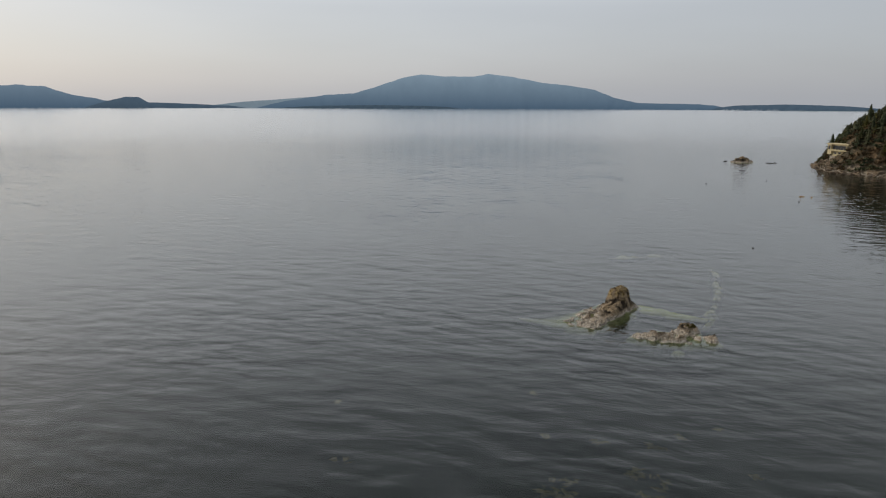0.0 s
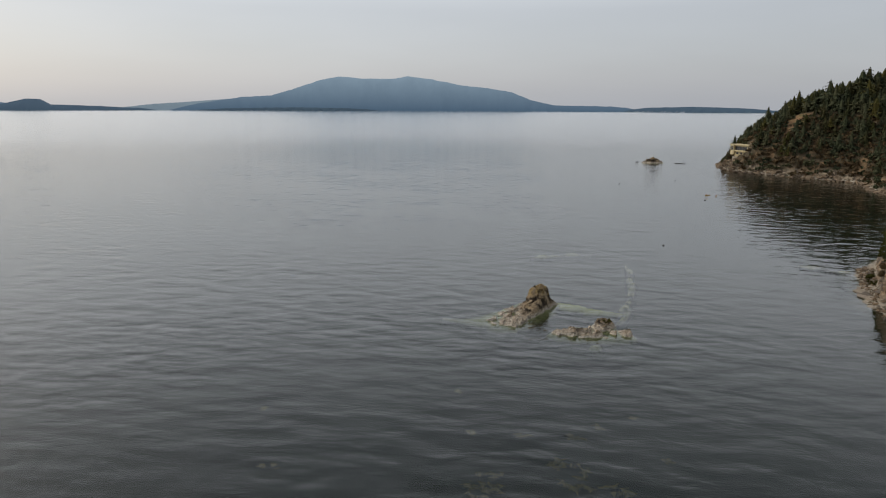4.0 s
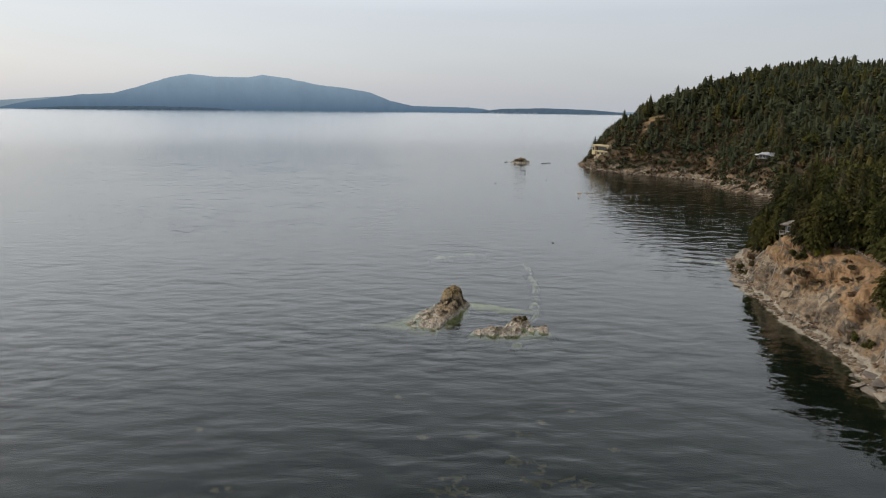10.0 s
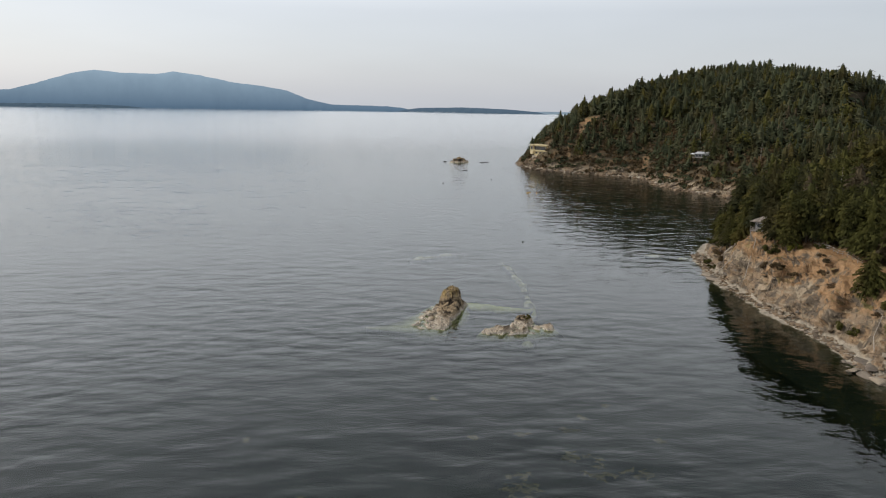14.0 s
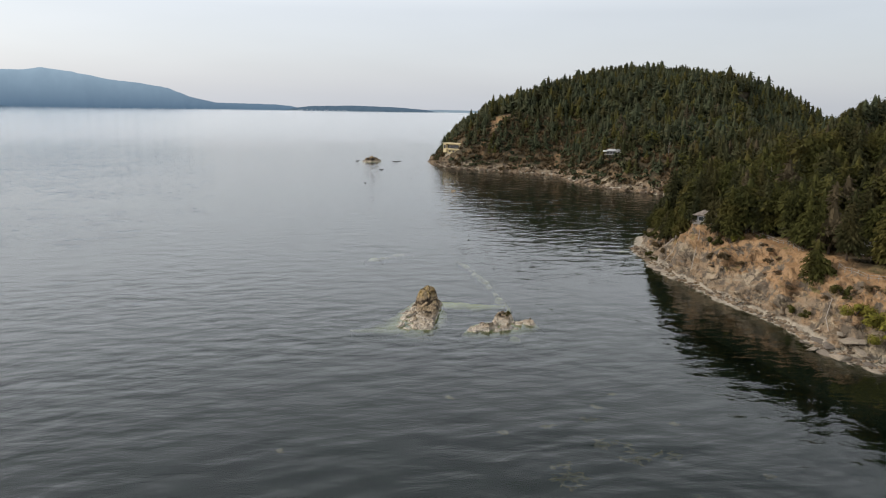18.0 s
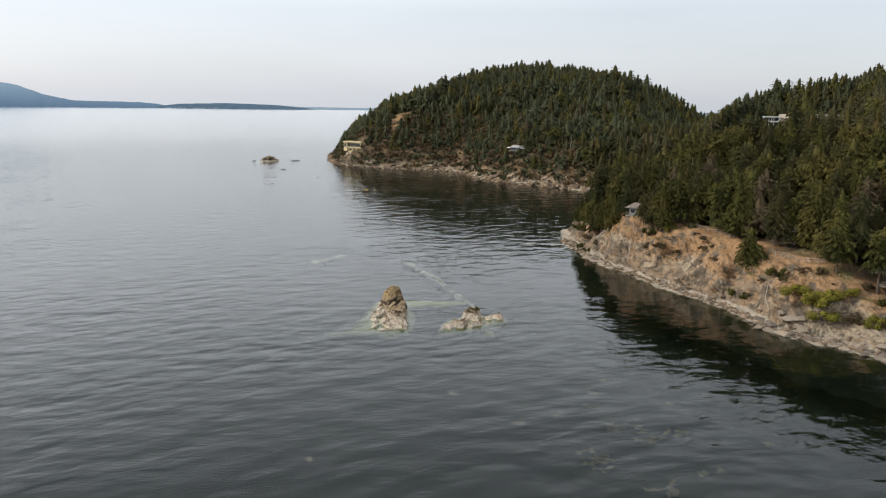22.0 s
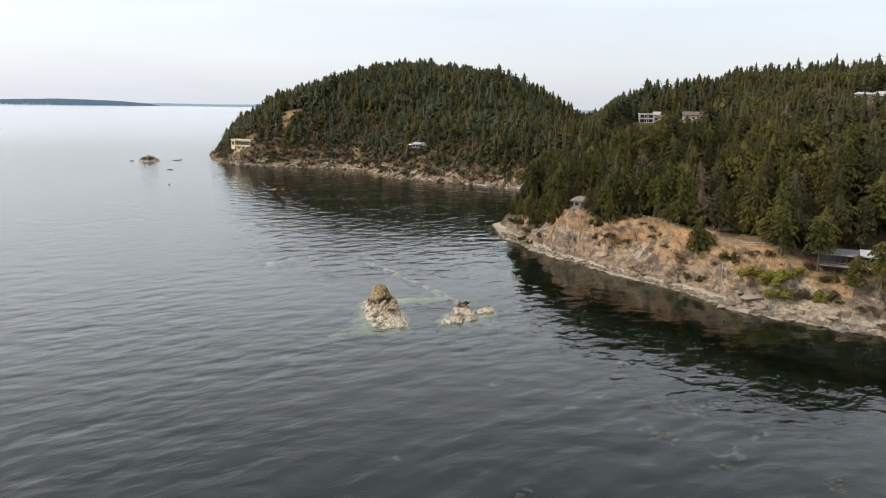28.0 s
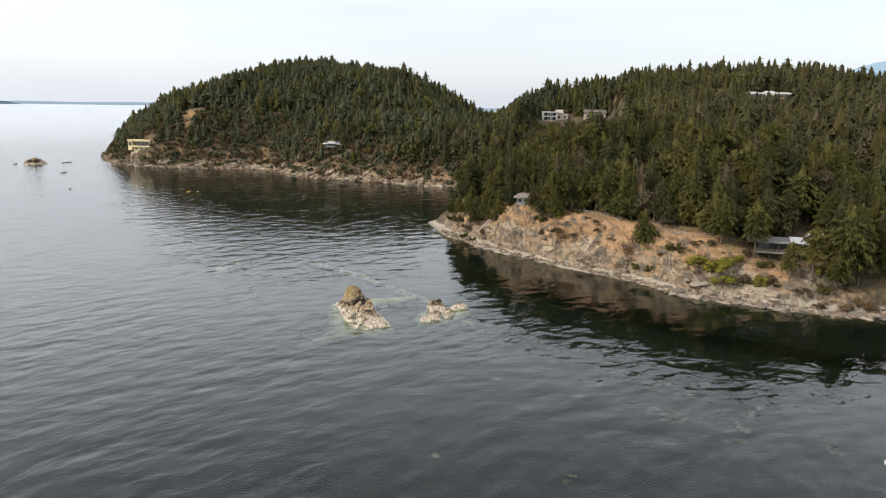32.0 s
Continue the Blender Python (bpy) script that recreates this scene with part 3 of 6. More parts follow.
def build_ground():
    def run(*parts):
        out = []
        for a, b, s in parts:
            out += list(np.arange(a, b, s))
        return np.array(out)

    xs = run((60, 69, 1.0), (69, 90, 0.36), (90, 98, 0.7), (98, 150, 2.2), (150, 270, 4.5), (270, 740, 14))
    ys = run((-290, -104, 12), (-104, -88, 0.9), (-88, 64, 0.5), (64, 68, 0.9), (68, 440, 3.0), (440, 670, 10))
    X, Y = np.meshgrid(xs, ys)
    d = shore_distance(X, Y)
    edge = np.zeros(X.shape)
    for i, j in zip(*np.nonzero(np.abs(d) < 60)):
        x, y = X[i, j], Y[i, j]
        fade = 1.0 - abs(d[i, j]) / 60
        e = noise.noise((x * 0.09, y * 0.09, 3.1)) * 1.8 + noise.noise((x * 0.35, y * 0.35, 8.7)) * 0.8
        if x < 100 and -1 < d[i, j] < 22:
            # buttresses and gullies
            e += min(1.0, max(0.0, d[i, j] - 0.5) / 4.0) * (3.4 * noise.noise((x * 0.04, y * 0.075, 17.0)) + 2.0 * noise.noise((x * 0.1, y * 0.19, 23.0)))
        edge[i, j] = e * fade
    d = d + edge
    Z = smooth_height(X, Y, d)
    bare = step(d, 1.5, 5) * (1 - step(d, 24, 60))
    for i, j in zip(*np.nonzero(d > -6)):
        x, y = X[i, j], Y[i, j]
        r = bare[i, j]
        Z[i, j] += r * 0.45 * noise.fractal((x * 0.22, y * 0.22, 1.7), 0.9, 2.1, 5) + (1 - r) * noise.noise((x * 0.4, y * 0.4, 0)) * (0.25 if d[i, j] < 8 else 0.6)
    # ledges along the dipping beds of the bluff
    bed = (Z + 0.22 * X - 0.06 * Y) / 2.1 + 0.35 * np.sin(Y * 0.21) + 0.25 * np.sin(Y * 0.067 + X * 0.11)
    Z = Z + step(Z, 1.0, 2.5) * (X < 100) * bare * 0.20 * np.sin(math.tau * bed)
    FIELD.update(x=xs, y=ys, z=Z)
    n, m = X.shape
    P = np.stack([X, Y, Z], -1)
    # joint-bounded slabs that stand out of the face, pushed along its own slope
    gy, gx = np.gradient(Z, ys, xs)
    for i, j in zip(*np.nonzero((X < 99) & (d > 1.2) & (d < 20) & (Z > 0.5))):
        x, y, z = P[i, j]
        out = Vector((-gx[i, j], -gy[i, j], 1.0)).normalized()
        wob = noise.noise((x * 0.25, y * 0.25, z * 0.25))
        q = ((x + z * 0.5) * 0.15 + 0.3 * wob, (y - 0.35 * z) * 0.12, (z + 0.25 * x) * 0.30 + 0.25 * wob)
        dist, pts = noise.voronoi(q)
        slab = min(1.0, (dist[1] - dist[0]) / 0.25) * (1.1 * (noise.cell(Vector(pts[0]) * 9.1) - 0.5) + 1.6 * (q[1] - pts[0].y) * (noise.cell(Vector(pts[0]) * 5.3) - 0.5))
        dist, pts = noise.voronoi((x * 0.5 + z * 0.2, y * 0.42, z * 0.8 + wob * 0.4))
        slab += 0.26 * min(1.0, (dist[1] - dist[0]) / 0.2) * (noise.cell(Vector(pts[0]) * 7.7) - 0.5)
        slab += 0.18 * noise.fractal((x * 0.9, y * 0.9, z * 0.9), 0.9, 2.0, 3)
        slab *= min(1.0, (d[i, j] - 1.2) / 2.0) * (1 - 0.65 * float(step(d[i, j], 9, 16))) * min(1.0, (20 - d[i, j]) / 4)
        P[i, j] += np.array(out) * slab
    verts = P.reshape(-1, 3)
    keep = d > -14
    faces = []
    for i in range(n - 1):
        for j in range(m - 1):
            if keep[i, j] or keep[i + 1, j + 1] or keep[i + 1, j] or keep[i, j + 1]:
                a = i * m + j
                faces.append((a, a + 1, a + m + 1, a + m))
    me = mesh_from("ground", verts, faces, M_GROUND)
    ob = tagged(new("ground", me), "rocky wooded coast with ochre bluffs above the sea", "ground", kind="structure")
    return ob


GROUND = build_ground()


def build_water():
    bm = bmesh.new()
    rings = (0, 60, 120, 200, 320, 520, 900, 1600, 2800, 4780)
    last = [bm.verts.new((0, 0, 0))]
    for r in rings[1:]:
        ring = [bm.verts.new((r * math.cos(k * math.tau / 96), r * math.sin(k * math.tau / 96), 0)) for k in range(96)]
        for k in range(96):
            if len(last) == 1:
                bm.faces.new((last[0], ring[k], ring[(k + 1) % 96]))
            else:
                bm.faces.new((last[k], ring[k], ring[(k + 1) % 96], last[(k + 1) % 96]))
        last = ring
    me = bpy.data.meshes.new("water")
    bm.to_mesh(me)
    bm.free()
    me.materials.append(M_WATER)
    tagged(new("water", me), "calm grey-green sea with low ripples", "sea", kind="structure")
    bm = bmesh.new()
    bmesh.ops.create_circle(bm, cap_ends=True, segments=64, radius=4780, matrix=Matrix.Translation((0, 0, -7.5)))
    me = bpy.data.meshes.new("seabed")
    bm.to_mesh(me)
    bm.free()
    me.materials.append(plain("seabed_silt", (0.010, 0.021, 0.012), 0.95, vary=0.3, scale=0.05))
    tagged(new("seabed", me), "dark silty seabed under the water", "seabed", kind="structure")


build_water()


# ---- the far shores ----
def far_land(name, label, profile, near, depth, mat, rough, seed):
    """A ridge of distant land: the profile gives bearing and height, the rest is slopes and spurs."""
    bear, high = np.array([p[0] for p in profile], float), np.array([p[1] for p in profile], float)
    n, m = 220, 9
    verts, faces = [], []
    for i in range(n):
        b = bear[0] + (bear[-1] - bear[0]) * i / (n - 1)
        h = float(np.interp(b, bear, high))
        h += rough * (noise.fractal((b * 1.3, seed, 0), 1.0, 2.0, 4) + 0.35 * noise.noise((b * 14, seed, 2)))
        h = max(h, 1.0) if 0 < i < n - 1 else 0.5
        for j in range(m):
            f = j / (m - 1)
            r = near + depth * f + 30 * noise.noise((b * 2.0, f * 2, seed))
            z = h * math.sin(f * math.pi / 2) ** 0.8 * (1 + 0.10 * noise.noise((b * 2.5, f * 5, seed + 4)) * (1 - f)) - (2.0 if j == 0 else 0)
            a = radians(b)
            verts.append((r * math.sin(a), r * math.cos(a), z))
    for i in range(n - 1):
        for j in range(m - 1):
            a = i * m + j
            faces.append((a, a + m, a + m + 1, a + 1))
    me = mesh_from(name, verts, faces, mat, smooth=True)
    tagged(new(name, me), label, "distant land", kind="structure")


def far_houses():
    rng = random.Random(3)
    # white walls dulled by painted haze; the colour emits its own light
    hazy_walls = painted_haze_material("hazy_white_walls", (0.26, 0.30, 0.35), (0.28, 0.32, 0.37), 20)
    for i in range(12):
        a, r = radians(rng.uniform(1.2, 5.6)), 4388.0
        w, h = rng.uniform(3, 6), rng.uniform(1.5, 3)
        bm = bmesh.new()
        for x in (-w, w):
            for y, z in ((-4, -3), (4, -3), (4, h), (0, h + 1.5), (-4, h)):
                bm.verts.new((x, y, z))
        bmesh.ops.convex_hull(bm, input=bm.verts[:])
        me = bpy.data.meshes.new("far_house")
        bm.to_mesh(me)
        bm.free()
        me.materials.append(hazy_walls)
        ob = tagged(new("far_house", me), "tiny white house on the far shore", "house", group="houses on the far shore")
        ob.matrix_world = Matrix.Translation((r * math.sin(a), r * math.cos(a), 2.0)) @ pose(0, 0, 0, 0, 0, -math.degrees(a))


far_houses()
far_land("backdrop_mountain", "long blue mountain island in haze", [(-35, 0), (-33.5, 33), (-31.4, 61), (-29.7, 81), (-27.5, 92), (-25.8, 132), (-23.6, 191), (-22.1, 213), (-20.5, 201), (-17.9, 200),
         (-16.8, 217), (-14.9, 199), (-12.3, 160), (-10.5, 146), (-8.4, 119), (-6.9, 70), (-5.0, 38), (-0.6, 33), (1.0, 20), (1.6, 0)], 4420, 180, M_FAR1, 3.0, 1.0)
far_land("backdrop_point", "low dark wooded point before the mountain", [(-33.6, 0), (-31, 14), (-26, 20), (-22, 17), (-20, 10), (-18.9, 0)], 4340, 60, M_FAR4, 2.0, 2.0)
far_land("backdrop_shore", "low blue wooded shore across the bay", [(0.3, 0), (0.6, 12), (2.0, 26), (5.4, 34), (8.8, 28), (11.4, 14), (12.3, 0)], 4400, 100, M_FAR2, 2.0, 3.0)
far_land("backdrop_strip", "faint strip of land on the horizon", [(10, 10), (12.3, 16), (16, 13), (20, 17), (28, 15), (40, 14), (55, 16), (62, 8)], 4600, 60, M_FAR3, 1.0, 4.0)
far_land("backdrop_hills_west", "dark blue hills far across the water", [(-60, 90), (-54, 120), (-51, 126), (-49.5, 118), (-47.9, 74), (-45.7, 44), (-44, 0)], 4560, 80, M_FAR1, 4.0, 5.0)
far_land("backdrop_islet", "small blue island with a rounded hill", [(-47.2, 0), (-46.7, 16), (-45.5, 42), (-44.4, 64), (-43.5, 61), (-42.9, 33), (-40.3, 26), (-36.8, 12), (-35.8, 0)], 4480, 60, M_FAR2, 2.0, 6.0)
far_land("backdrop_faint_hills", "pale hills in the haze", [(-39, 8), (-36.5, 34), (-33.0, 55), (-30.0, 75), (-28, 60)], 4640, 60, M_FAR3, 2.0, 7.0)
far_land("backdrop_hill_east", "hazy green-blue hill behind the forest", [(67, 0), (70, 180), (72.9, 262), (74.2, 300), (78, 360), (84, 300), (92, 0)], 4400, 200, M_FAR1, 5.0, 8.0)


# ---- trees ----
def conifer_tris(seed, height, radius, whorls, fine, bare=0.12, ragged=0.3, blunt=0.7):
    """Loose triangles of a conifer's crown: tiers of flat, drooping boughs, uneven in reach, round a dark core."""
    rng = np.random.RandomState(seed)
    out = []
    up = np.array([0.0, 0.0, 1.0])
    lobes = [(rng.uniform(0, math.tau), rng.uniform(0, 1), rng.uniform(-ragged, ragged)) for _ in range(9)]

    def reach_at(f, yaw):
        u = (f - bare) / (1 - bare)
        r = radius * (1 - u) ** blunt * min(1.0, 0.55 + 2.6 * u)
        for a, lu, k in lobes:
            r *= 1 + k * math.exp(-((u - lu) / 0.14) ** 2) * (0.5 + 0.5 * math.cos(yaw - a))
        return max(r, 0.0) + 0.012

    turn = 0.0
    for i in range(whorls):
        u = 1 - (1 - (i + 0.35 * rng.uniform(-1, 1)) / whorls) ** 0.86 if i else 0.0
        turn += rng.uniform(0.4, 1.2)
        boughs = (9 if fine else 5) if u < 0.75 else (6 if fine else 4)
        for b in range(boughs):
            if rng.uniform() < 0.10:
                continue
            yaw = turn + b * math.tau / boughs + rng.uniform(-0.35, 0.35)
            f = min(bare + (1 - bare) * min(max(u + rng.uniform(-0.5, 0.5) / whorls, 0.0), 0.97), 0.985)
            L = reach_at(f, yaw) * rng.uniform(0.66, 1.16)
            ax = np.array([math.cos(yaw), math.sin(yaw), 0.0])
            side = np.array([-ax[1], ax[0], 0.0])
            rise, droop = 0.20 * u - 0.08 + rng.uniform(-0.12, 0.12), rng.uniform(0.25, 0.55)
            base = up * height * f

            def along(q, s):
                return base + ax * L * q + side * L * s + up * L * (rise * q - droop * q * q - 0.25 * abs(s))

            if fine:
                steps = 11
                for n in range(steps):
                    q = 0.24 + 0.76 * (n + rng.uniform(0.0, 1.0)) / steps
                    w = (0.24 * (1.05 - q) + 0.055) * rng.uniform(0.6, 1.4)
                    for g in (-1, 1):
                        p = along(q, g * 0.3 * w) + up * L * rng.uniform(-0.09, 0.09)
                        tip = along(q + rng.uniform(-0.02, 0.16), g * w * 1.3) + up * L * rng.uniform(-0.16, 0.04)
                        back = along(max(q - rng.uniform(0.05, 0.15), 0.1), g * w * rng.uniform(0.3, 0.8)) + up * L * rng.uniform(-0.12, 0.06)
                        out.append((p + ax * 0.04 * L, tip, back))
                out.append((along(0.9, -0.05), along(0.9, 0.05), along(1.10, 0.0)))
            else:
                w = rng.uniform(0.30, 0.48)
                c, t = along(0.22, 0.0), along(1.05, 0.0)
                l, r = along(rng.uniform(0.55, 0.85), w), along(rng.uniform(0.55, 0.85), -w)
                m = along(0.66, 0.0) + up * 0.05 * L
                out.extend([(c, l, m), (c, m, r), (m, along(0.98, 0.22), t), (m, t, along(0.98, -0.22))])
    # the leading shoot
    for k in range(3):
        a = turn + k * 2.1
        out.append((np.array([0.035 * math.cos(a), 0.035 * math.sin(a), height * 0.94]), np.array([0.035 * math.cos(a + 1.6), 0.035 * math.sin(a + 1.6), height * 0.94]), up * height))
    ring = 7 if fine else 5
    rows = [(f, [0.34 * reach_at(f, k * math.tau / ring) for k in range(ring)]) for f in (bare + 0.03, bare + 0.3 * (1 - bare), bare + 0.65 * (1 - bare), 0.93)]
    for (fa, ra), (fb, rb) in zip(rows, rows[1:]):
        for k in range(ring):
            p = [np.array([r[n % ring] * math.cos(n * math.tau / ring), r[n % ring] * math.sin(n * math.tau / ring), height * f]) for f, r, n in ((fa, ra, k), (fa, ra, k + 1), (fb, rb, k + 1), (fb, rb, k))]
            out.extend([(p[0], p[1], p[2]), (p[0], p[2], p[3])])
    return np.array(out)


def clump_tris(seed, radius, height, count, size, lift=0.0):
    """Loose leafy triangles in several overlapping, uneven lobes."""
    rng = np.random.RandomState(seed)
    lobes = [(np.array([rng.uniform(-0.8, 0.8) * radius, rng.uniform(-0.8, 0.8) * radius, lift + height * rng.uniform(0.15, 0.8)]), radius * rng.uniform(0.22, 0.55)) for _ in range(9)]
    out = []
    for i in range(count):
        c, r = lobes[i % 9]
        v = rng.normal(size=3)
        v /= np.linalg.norm(v)
        p = c + v * r * rng.uniform(0.55, 1.2) * np.array([1, 1, min(1.0, 0.75 * height / radius)])
        p[2] = max(p[2], lift + 0.05)
        a, b = np.cross(v, (0.3, 0.2, 1.0)), None
        a /= np.linalg.norm(a) + 1e-6
        b = np.cross(v, a) + v * rng.uniform(-0.5, 0.5)
        s = size * rng.uniform(0.6, 1.3)
        out.append((p - a * s, p + a * s * 0.8 + b * s * 0.3, p + b * s * 1.2))
        out.append((p - a * s, p - b * s + v * s * 0.3, p + a * s * 0.8 + b * s * 0.3))
    return np.array(out)


FOREST = random.Random(11)


def thicket(name, label, templates, spots, mat, category="forest"):
    """One object of many joined plants: spots are x, y, z, scale, turn."""
    chunks = []
    for i, (x, y, z, s, turn) in enumerate(spots):
        t = templates[i % len(templates)]
        c, sn = math.cos(turn), math.sin(turn)
        v = t * s
        w = np.empty_like(v)
        w[..., 0] = v[..., 0] * c - v[..., 1] * sn + x
        w[..., 1] = v[..., 0] * sn + v[..., 1] * c + y
        w[..., 2] = v[..., 2] + z
        chunks.append(w)
    me = tri_mesh(name, np.concatenate(chunks), mat)
    return tagged(new(name, me), label, category, kind="stuff")


def scatter(x0, x1, y0, y1, gap, keep, rng):
    """A jittered grid of spots that keep() accepts."""
    xs, ys = np.meshgrid(np.arange(x0, x1, gap), np.arange(y0, y1, gap))
    xs = xs.ravel() + np.array([rng.uniform(-0.45, 0.45) * gap for _ in range(xs.size)])
    ys = ys.ravel() + np.array([rng.uniform(-0.45, 0.45) * gap for _ in range(ys.size)])
    d = shore_distance(xs, ys)
    z = smooth_height(xs, ys, d)
    return [(float(a), float(b), float(c), float(e)) for a, b, c, e in zip(xs, ys, z, d) if keep(a, b, c, e)]


# open ground: houses, their lawns and the bald slopes (x, y, radius)
CLEARINGS = [(97, 388, 13), (91, 383, 9), (88, 389, 8), (160, 248, 4.5), (350, 218, 17), (338, 212, 14), (328, 205, 11), (354, 188, 16), (344, 181, 14), (335, 175, 11), (295, 36, 14), (283, 30, 10), (301, 64, 5), (294, 59, 4), (135, 385, 6), (130, 378, 7), (125, 371, 5), (81.5, 20.5, 5.5), (92.0, -28.5, 3.5), (94.0, -25.0, 3.5), (93, -51, 6), (97, -58, 9), (105, -63, 9), (89, -58, 7), (91, -64, 8), (88, -68, 7)]


def clear_of(x, y, extra=0.0):
    return all(math.hypot(x - a, y - b) > r + extra for a, b, r in CLEARINGS)


def in_view(x, y, z):
    """On the seaward side of the hills, where the woods can be seen."""
    if y > 200:
        return x < 400 and y < 560
    return x < 430


far_templates = [conifer_tris(50 + i, 1.0, r, w, False, bare, 0.45, blunt) for i, (r, w, bare, blunt) in enumerate((
    (0.33, 10, 0.05, 0.62), (0.42, 9, 0.05, 0.50), (0.37, 10, 0.10, 0.56), (0.46, 8, 0.04, 0.42), (0.35, 9, 0.14, 0.52), (0.39, 10, 0.05, 0.50), (0.30, 9, 0.18, 0.66), (0.44, 8, 0.10, 0.38), (0.36, 10, 0.06, 0.58)))]
spots = scatter(90, 430, 195, 570, 5.3, lambda x, y, z, d: d > 10 + 8 * noise.noise((x * 0.05, y * 0.05, 0)) and clear_of(x, y) and in_view(x, y, z), FOREST)
def lowered(x, y):
    """Younger, lower growth below the houses that look out over the bay."""
    for hx, hy, reach, wide in ((349, 222, 220, 22), (356, 188, 220, 20), (294, 36, 90, 15), (301, 62, 60, 6)):
        dx, dy = hx + 95, hy + 132
        n = math.hypot(dx, dy)
        along, across = ((hx - x) * dx + (hy - y) * dy) / n, abs((hx - x) * dy - (hy - y) * dx) / n
        if 0 < along < reach and across < wide:
            return (0.60 if hy < 100 else 0.32) + 0.3 * along / reach
    return 1.0


def plant(name, label, templates, spots, low, mode, high, kinds):
    """A forest of mingled kinds, each kind one object."""
    groups = [[] for _ in kinds]
    for x, y, z, d in spots:
        r = FOREST.random() + 0.35 * noise.noise((x * 0.03, y * 0.03, 4.0))
        g = next((i for i, (m, share) in enumerate(kinds) if r < share), len(kinds) - 1)
        groups[g].append((x, y, z - 0.5, FOREST.triangular(low, high, mode) * (1.34 if FOREST.random() < 0.07 else 1.0) * (0.72 if d < 40 and y > 200 else 1.0) * lowered(x, y), FOREST.uniform(0, 6.28)))
    for (mat, share), some in zip(kinds, groups):
        if some:
            thicket(name, label, templates, some, mat)


plant("forest_headland", "dense dark conifer forest over the headland", [t * np.array([1.22, 1.22, 1.0]) for t in far_templates], spots, 6.5, 10.5, 16, ((M_FIR_DARK, 0.22), (M_FIR2, 0.82), (M_FIR, 2)))
spots = scatter(150, 470, -130, 230, 5.7, lambda x, y, z, d: d > 8 and clear_of(x, y) and y < 195 + 0.2 * (x - 150), FOREST)
plant("forest_hill", "mixed green conifer forest rising to a hilltop", far_templates, spots, 7.5, 11, 16.5, ((M_FIR_DARK, 0.32), (M_FIR4, 0.72), (M_FIR3, 2)))

TALL = [conifer_tris(20 + i, 1.0, r, w, True, bare, rag, blunt) for i, (r, w, bare, rag, blunt) in enumerate((
    (0.24, 20, 0.14, 0.50, 0.66), (0.27, 18, 0.20, 0.55, 0.58), (0.29, 17, 0.22, 0.60, 0.50), (0.25, 19, 0.16, 0.50, 0.60), (0.26, 14, 0.40, 0.60, 0.48), (0.28, 18, 0.18, 0.60, 0.54), (0.30, 15, 0.28, 0.60, 0.44)))]


def fir_prototypes():
    protos = []
    for i, tris in enumerate(TALL):
        crown = tri_mesh("crown", tris * 16.0, (M_FIR, M_FIR_DARK, M_FIR, M_FIR3, M_FIR, M_FIR_DARK, M_FIR)[i])
        bm = tube([(0, 0, -0.8), (0.05, 0, 4), (0, 0.05, 9), (0, 0, 15.4)], [0.34, 0.27, 0.17, 0.04], 7)
        trunk = bpy.data.meshes.new("trunk")
        bm.to_mesh(trunk)
        bm.free()
        trunk.materials.append(M_BARK)
        protos.append((crown, trunk))
    return protos


FIRS = fir_prototypes()


def fir_tree(x, y, z, size, turn, kind, label="tall dark green fir tree in the coastal wood", dead=False):
    crown, trunk = FIRS[kind]
    root = new("fir_tree")
    root.matrix_world = Matrix.LocRotScale((x, y, z), Euler((0, 0, turn)), (size, size, size))
    c = part_mesh("crown", crown, root)
    part_mesh("trunk", trunk, root)
    if dead:
        me = crown.copy()
        me.materials.clear()
        me.materials.append(M_DEAD)
        c.data = me
    return tagged(root, label, "tree", group="firs of the bluff wood")


near = scatter(78, 150, -112, 92, 5.3, lambda x, y, z, d: d > (11.5 + 3 * noise.noise((x * 0.1, y * 0.1, 5.0)) if y < -53 or y > 24 else 15.6 + 3 * noise.noise((x * 0.1, y * 0.1, 5.0))) and clear_of(x, y) and z > 4, FOREST)
near.sort(key=lambda s: s[0] - 0.15 * s[1])
for i, (x, y, z, d) in enumerate(near[:290]):
    dead = i % 23 == 7
    fir_tree(x, y, z, FOREST.triangular(0.62, 1.34, 0.98), FOREST.uniform(0, 6.28), FOREST.choice((0, 1, 1, 2, 2, 3, 4, 5, 5, 6, 6)), "brown dying fir tree among green ones" if dead else "tall dark green fir tree in the coastal wood", dead)
if len(near) > 290:
    thicket("forest_bluff", "dense firs behind the bluff", TALL, [(x, y, z - 0.4, FOREST.uniform(11, 20), FOREST.uniform(0, 6.28)) for x, y, z, d in near[290:]], M_FIR)


for x, y, size, kind in ((372, 434, 0.80, 4), (383, 431, 0.86, 4), (390, 427, 0.72, 0), (394, 420, 0.66, 4), (398, 412, 0.74, 4), (300, 458, 0.78, 0), (226, 428, 0.70, 4)):
    fir_tree(x, y, float(smooth_height(x, y, 60.0)) - 0.3, size, x + y, kind, "thin tall fir standing out on the headland skyline")


